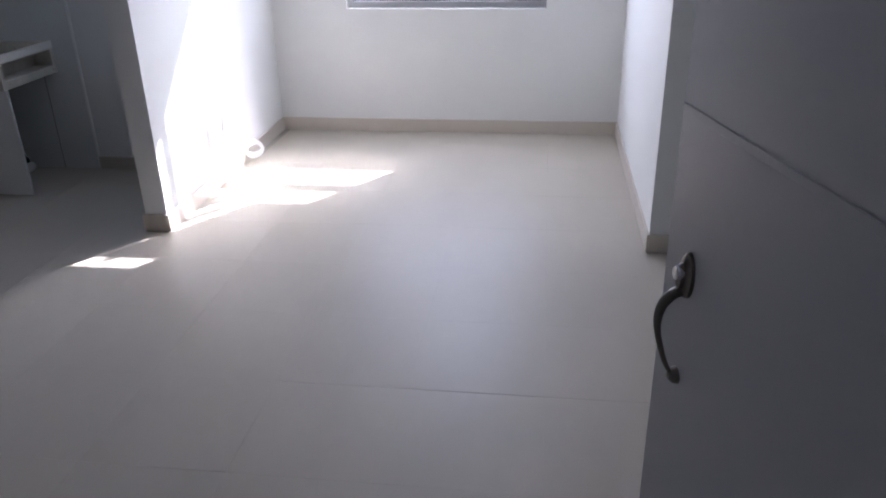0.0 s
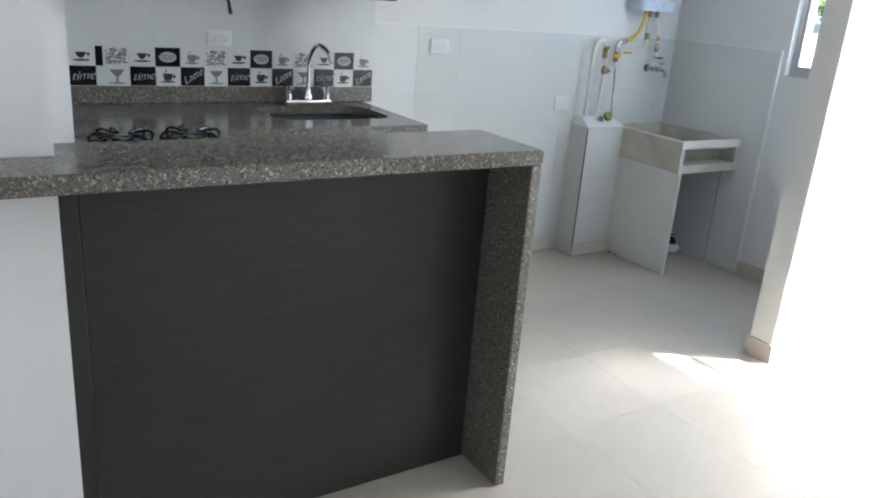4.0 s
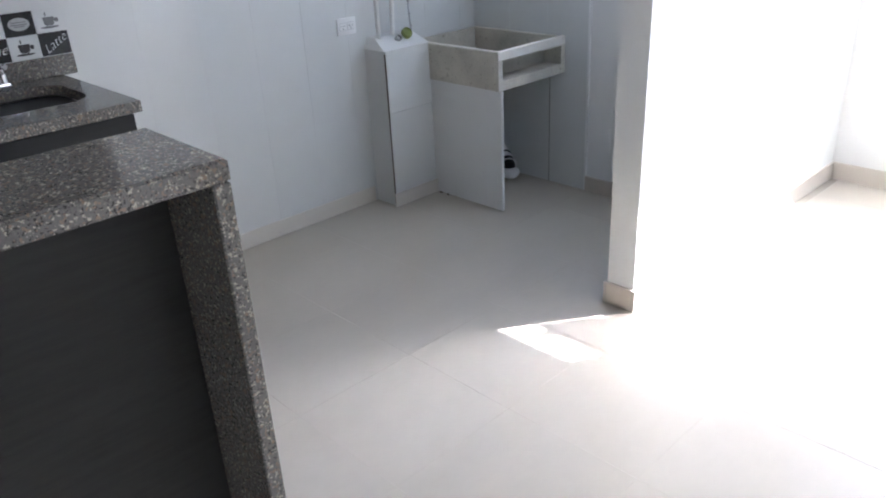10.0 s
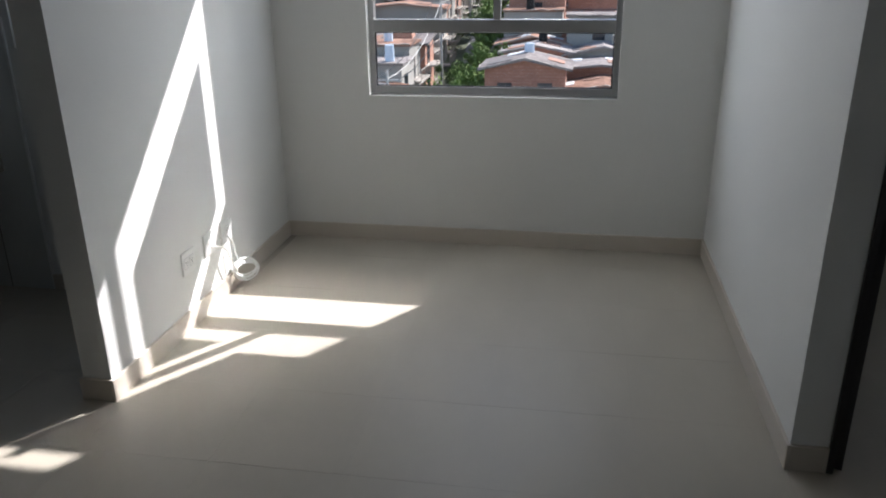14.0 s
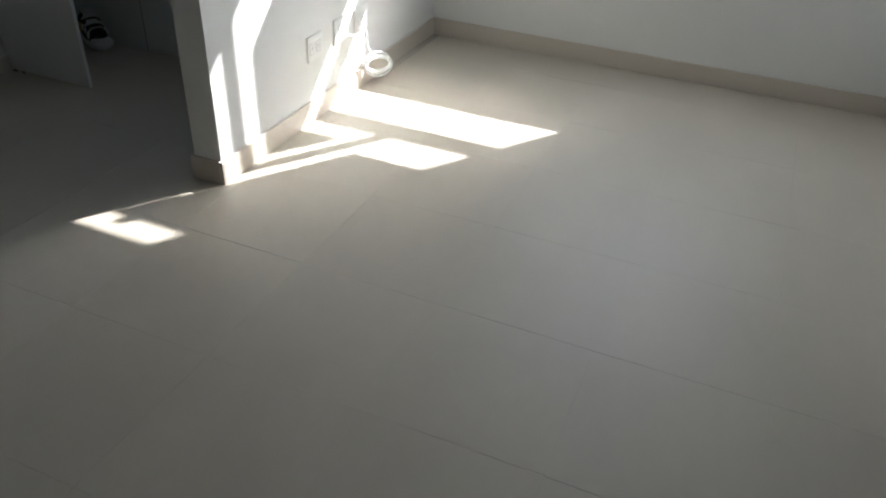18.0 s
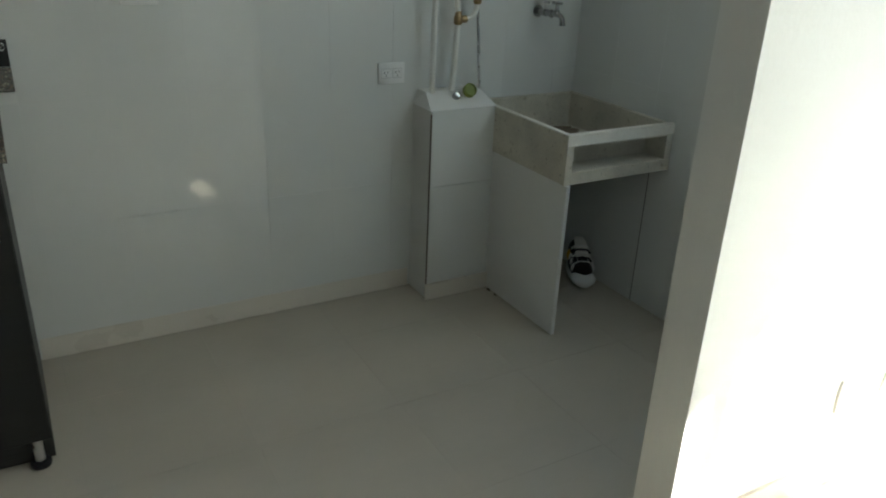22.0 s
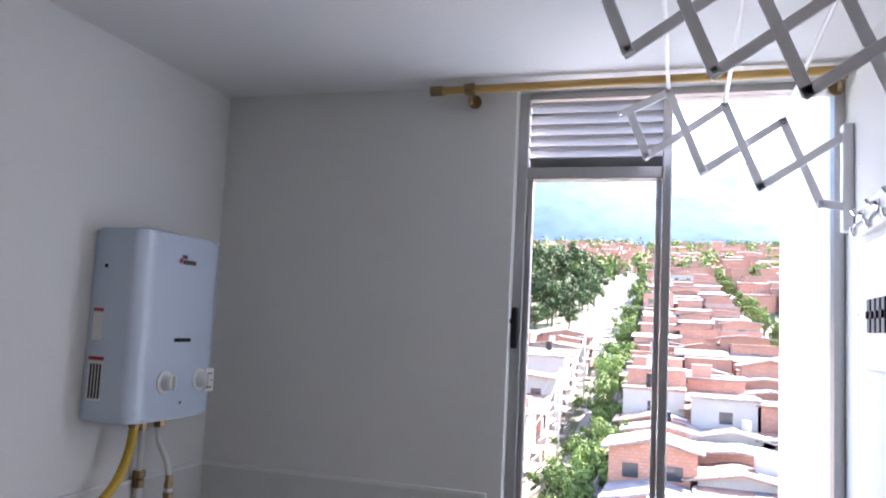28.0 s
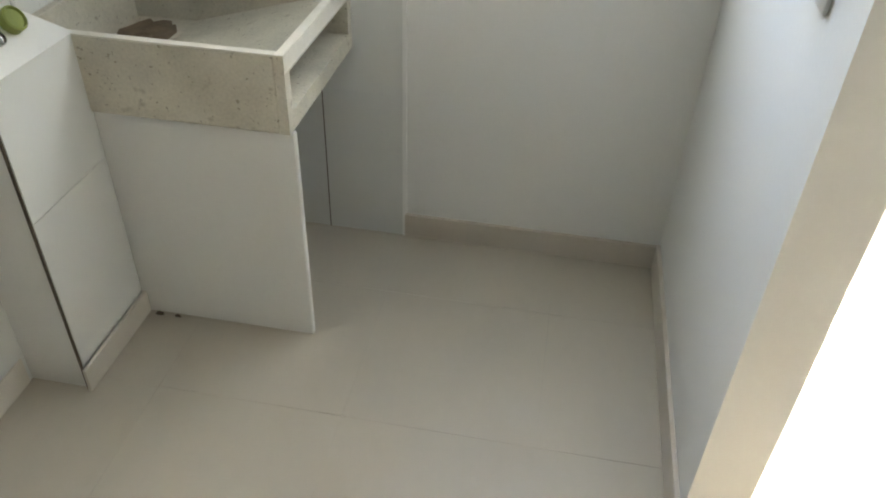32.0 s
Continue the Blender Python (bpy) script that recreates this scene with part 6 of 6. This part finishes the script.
# hills behind
def ridge(name, y0, depth, base, height, mat, label, seed, lows):
    bm = bmesh.new()
    nx, ny = 70, 10
    grid = []
    for j in range(ny + 1):
        row = []
        for i in range(nx + 1):
            x = (i / nx - 0.5) * y0 * 3.4
            t = j / ny
            n = noise.fractal(Vector((x / y0 * 2.2 + seed, t * 1.3, seed)), 1.0, 2.0, 5)
            z = base + height * (t ** 0.8) * (1.0 + 0.30 * n - lows * x / y0) + height * 0.015 * noise.noise(Vector((i * 0.7, j * 0.9, seed)))
            row.append(bm.verts.new((x, y0 + depth * t, z)))
        grid.append(row)
    for a, b in zip(grid, grid[1:]):
        for i in range(nx):
            bm.faces.new((a[i], a[i + 1], b[i + 1], b[i]))
    tagged(part(name, bm, mat, smooth=True), label, "mountain", "", "structure")


ridge("backdrop_hill", 700, 420, 48, 66, NEAR_HILL, "green wooded hill behind the town", 3.1, 0)
ridge("backdrop_mountain", 2000, 1500, 100, 800, HAZE_HILL, "wooded mountain range on the skyline, coloured haze-blue", 7.7, 0.8)

# street poles and wires
prev = None
for i in range(9):
    y = 50 + 24 * i
    x = lane(y, -9.9)
    p = thing("street_pole", "pale concrete street pole carrying wires", "pole", (x, y, land(y)), "street poles")
    solid(p, "shaft", POLE, lambda b: rod(b, (x, y, land(y) - 0.3), (x, y, land(y) + 9.0), 0.14, 0.09, 10), "tapered concrete shaft")
    solid(p, "cross_arm", POLE, lambda b: box(b, x - 0.9, x + 0.9, y - 0.05, y + 0.05, land(y) + 8.3, land(y) + 8.42), "", False)
    if prev is not None:
        for dx in (-0.8, 0.0, 0.8):
            a, b = Vector((prev[0] + dx, prev[1], land(prev[1]) + 8.45)), Vector((x + dx, y, land(y) + 8.45))
            w = thing("overhead_wire", "thin grey overhead wire sagging between street poles", "wire", tuple(a), "overhead wires")
            solid(w, "strand", BLACK if dx else POLE, lambda bb: tube(bb, [a.lerp(b, k / 8) - Vector((0, 0, 1.2 * (1 - (2 * k / 8 - 1) ** 2))) for k in range(9)], 0.03, 5))
    prev = (x, y)

# ---- wall tiles ----
def tile_mesh(w, h, t=0.0075):
    bm = bmesh.new()
    box(bm, 0, t, 0.0004, w - 0.0004, 0.0001, h - 0.0001)
    for v in bm.verts:
        if v.co.x > t * 0.5:
            v.co.y += 0.0002 if v.co.y < w / 2 else -0.0002
            v.co.z += 0.0002 if v.co.z < h / 2 else -0.0002
    return mesh_of("tile", bm, WALL_TILE)


def tile_run(parent, start, end, rows, on, along="y"):
    w0 = 0.2535
    meshes = {}
    a = start
    while a < end - 0.01:
        w = min(w0, end - a)
        for z0, z1 in rows:
            key = (round(w, 4), round(z1 - z0, 4))
            if key not in meshes:
                meshes[key] = tile_mesh(*key)
            t = new("tile", meshes[key])
            t.parent = parent
            if along == "y":
                t.matrix_world = Matrix.Translation((on, a, z0)) @ Euler((0, random.uniform(-0.002, 0.002), random.uniform(-0.0025, 0.0025))).to_matrix().to_4x4()
            else:
                t.matrix_world = Matrix.Translation((a + w, on, z0)) @ Euler((random.uniform(-0.002, 0.002), 0, radians(-90) + random.uniform(-0.0025, 0.0025))).to_matrix().to_4x4() @ Matrix.Translation((0, -0.0, 0))
        a += w0


ROWS = ((0.082, 0.479), (0.479, 0.893), (0.893, 1.309))
bed = structure("tile_bed", [(XK, XK + 0.0079, 0.225, YL, 0.0, 1.308), (XK, XK + 0.0079, 0.235, 1.789, 1.3082, 1.430), (XK + 0.0081, -1.915, YL - 0.0079, YL, 0.0, 1.308)], TILE_GROUT, "pale grout bed behind the wall tiles", "grout")
tile_run(wall_kitchen, 1.786, YL - 0.009, ROWS, XK + 0.0012)
tile_run(wall_kitchen, 1.66, 1.7859, ROWS[:2], XK + 0.0012)
tile_run(wall_kitchen, 0.235, 1.789, ((1.168, 1.432),), XK + 0.0012)
for i in range(3):
    w = 0.2535
    for z0, z1 in ((0.0, 0.479),) + ROWS[1:]:
        bm = bmesh.new()
        box(bm, XK + 0.009 + i * w + 0.0004, XK + 0.009 + (i + 1) * w - 0.0004, YL - 0.0085, YL - 0.001, z0 + 0.0004, z1 - 0.0004)
        part("tile", bm, WALL_TILE, wall_laundry)
structure("tile_edge_trim", [(-1.917, -1.906, YL - 0.011, YL, 0.0, 1.318), (XK + 0.009, -1.917, YL - 0.011, YL, 1.309, 1.318), (XK, XK + 0.010, 1.79, YL - 0.011, 1.309, 1.318)], WHITE_PLASTIC, "white trim strip along the tile edge", "trim")

# patterned coffee tiles
TW, TH = 0.1035, 0.0805


def motif_mesh(kind):
    """A small print in tile coordinates: y across, z up, lying just off the tile."""
    bm = bmesh.new()

    def poly(pts):
        vs = [bm.verts.new((0.0004, y, z)) for y, z in pts]
        bm.faces.new(vs)

    def ell(cy, cz, ry, rz, n=18):
        poly([(cy + ry * math.cos(2 * math.pi * k / n), cz + rz * math.sin(2 * math.pi * k / n)) for k in range(n)])
    if kind == "cup":
        poly([(-0.024, 0.014), (0.020, 0.014), (0.010, -0.004), (0.004, -0.010), (-0.008, -0.010), (-0.014, -0.004)])
        ell(-0.002, -0.018, 0.034, 0.004)
        ell(0.026, 0.006, 0.007, 0.006)
    elif kind == "mug":
        poly([(-0.022, 0.012), (0.018, 0.012), (0.015, -0.012), (0.008, -0.018), (-0.012, -0.018), (-0.019, -0.012)])
        ell(0.024, 0.0, 0.007, 0.008)
        ell(-0.002, -0.023, 0.032, 0.004)
        ell(-0.01, 0.022, 0.003, 0.007)
    elif kind == "stem_cup":
        poly([(-0.030, 0.026), (0.030, 0.026), (0.014, 0.004), (0.004, -0.002), (0.004, -0.020), (0.016, -0.025), (-0.016, -0.025), (-0.004, -0.020), (-0.004, -0.002), (-0.014, 0.004)])
        ell(0.0, -0.030, 0.040, 0.003)
    elif kind == "oval":
        ell(0, 0.0, 0.036, 0.022, 24)
    elif kind == "oval_line":
        for z, w in ((0.005, 0.024), (-0.003, 0.028), (-0.010, 0.018)):
            poly([(-w, z), (w, z), (w, z + 0.0035), (-w, z + 0.0035)])
    elif kind == "scribble":
        rnd = random.Random(4)
        for i in range(90):
            y, z, a, l = rnd.uniform(-0.04, 0.04), rnd.uniform(-0.03, 0.03), rnd.uniform(0, 3.14), rnd.uniform(0.008, 0.018)
            c, s = math.cos(a), math.sin(a)
            q = 0.0022
            poly([(y - c * l / 2 - s * q, z - s * l / 2 + c * q), (y + c * l / 2 - s * q, z + s * l / 2 + c * q), (y + c * l / 2 + s * q, z + s * l / 2 - c * q), (y - c * l / 2 + s * q, z - s * l / 2 - c * q)])
    return bm


def word_mesh(text, size, mat, tilt):
    cu = bpy.data.curves.new("word", "FONT")
    cu.body, cu.size, cu.align_x, cu.align_y, cu.shear, cu.offset = text, size, "CENTER", "CENTER", 0.45, -0.0007
    ob = bpy.data.objects.new("word", cu)
    scene.collection.objects.link(ob)
    me = bpy.data.meshes.new_from_object(ob.evaluated_get(bpy.context.evaluated_depsgraph_get()))
    bpy.data.objects.remove(ob)
    me.transform(Matrix(((0, 0, 1, 0.0005), (1, 0, 0, 0), (0, 1, 0, 0), (0, 0, 0, 1))) @ Matrix.Rotation(radians(tilt), 4, "Z"))
    me.materials.clear()
    me.materials.append(mat)
    return me


def plate(mat):
    bm = bmesh.new()
    box(bm, -0.009, 0.0, -TW / 2 + 0.0006, TW / 2 - 0.0006, -TH / 2 + 0.0006, TH / 2 - 0.0006)
    return mesh_of("decor_tile", bm, mat)


PLATE_W, PLATE_B = plate(WALL_TILE), plate(TILE_BLACK)
PRINT_DARK = material("dark_tile_print", (0.05, 0.045, 0.045), rough=0.25, vary=0.2, scale=60, bump=0.0)
OVAL_GREY = material("pale_grey_tile_print", (0.46, 0.46, 0.45), rough=0.2, vary=0.25, scale=90, bump=0.0)
MOTIFS = {k: mesh_of("print", motif_mesh(k), m) for k, m in (("cup", PRINT_DARK), ("mug", PRINT_DARK), ("stem_cup", TILE_PRINT_GREY), ("oval", OVAL_GREY), ("scribble", TILE_PRINT_GREY))}
MOTIFS["light_cup"] = mesh_of("print", motif_mesh("mug"), TILE_PRINT_GREY)
MOTIFS["oval_line"] = mesh_of("print", motif_mesh("oval_line"), TILE_PRINT_GREY)
MOTIFS["latte"] = word_mesh("Latte", 0.045, WALL_TILE, 31)
MOTIFS["time"] = word_mesh("time", 0.050, WALL_TILE, 4)
UPPER = (("w", ["light_cup"]), ("b", ["oval", "oval_line"]), ("w", ["cup"]), ("w", ["scribble"]))
LOWER = (("b", ["latte"]), ("w", ["mug"]), ("b", ["time"]), ("w", ["stem_cup"]))
SLIVER = bmesh.new()
box(SLIVER, -0.009, 0.0, -0.0138, 0.0138, -TH / 2 + 0.0006, TH / 2 - 0.0006)
SLIVERS = {"b": mesh_of("decor_tile", SLIVER, TILE_BLACK)}
SLIVER = bmesh.new()
box(SLIVER, -0.009, 0.0, -0.0138, 0.0138, -TH / 2 + 0.0006, TH / 2 - 0.0006)
SLIVERS["w"] = mesh_of("decor_tile", SLIVER, WALL_TILE)
for i in range(15):
    cut = i == 12
    y = 1.785 - TW * (i + 0.5) if i < 12 else 1.785 - TW * 12 - (0.0144 if cut else 0.0288 + TW * (i - 12.5))
    for row, z in ((LOWER, 1.0055 + TH / 2), (UPPER, 1.0055 + TH * 1.5)):
        tone, prints = row[(1, 2, 3)[i - 12] if i >= 12 else i % 4]
        t = new("decor_tile", SLIVERS[tone] if cut else (PLATE_W if tone == "w" else PLATE_B))
        t.parent = wall_kitchen
        t.location = (XK + 0.0105, y, z)
        for k, p in enumerate([] if cut else prints):
            q = new("print", MOTIFS[p])
            q.parent = t
            q.location = (0.0003 * k, 0, 0)

bm = bmesh.new()
box(bm, -2.152, -2.149, YL - 0.0095, YL - 0.007, 0.0, 0.60)
part("joint_line", bm, STAIN, wall_laundry, "brown open tile joint")
for i in range(5):
    bm = bmesh.new()
    box(bm, XK + 0.02 + 0.2565 * i, XK + 0.0194 + 0.2565 * (i + 1), 0.2255, 0.2325, 1.005, 1.432)
    part("tile", bm, WALL_TILE, wall_side)

# ---- pieces of the floor ----
PITCH, PITCH_Y = 0.465, 0.470
bm = bmesh.new()
box(bm, -PITCH / 2 + 0.00045, PITCH / 2 - 0.00045, -PITCH_Y / 2 + 0.00045, PITCH_Y / 2 - 0.00045, -0.012, 0.0)
TILE_MESH = mesh_of("tile", bm, FLOOR_TILE)
for i in range(-5, 8):
    for j in range(-8, 8):
        x, y = -0.505 + (i + 0.5) * PITCH, 2.715 + (j + 0.5) * PITCH_Y
        if x > 2.9 or (x > 1.7 and y < 1.9) or y < -1.2 or (x < -1.2 and y > 4.2) or (x < 1.3 and y > 5.1) or (x < -1.2 and y < 0) or y > 5.9:
            continue
        t = new("tile", TILE_MESH)
        t.parent = floor
        t.location = (x, y, random.uniform(-0.0002, 0.0))
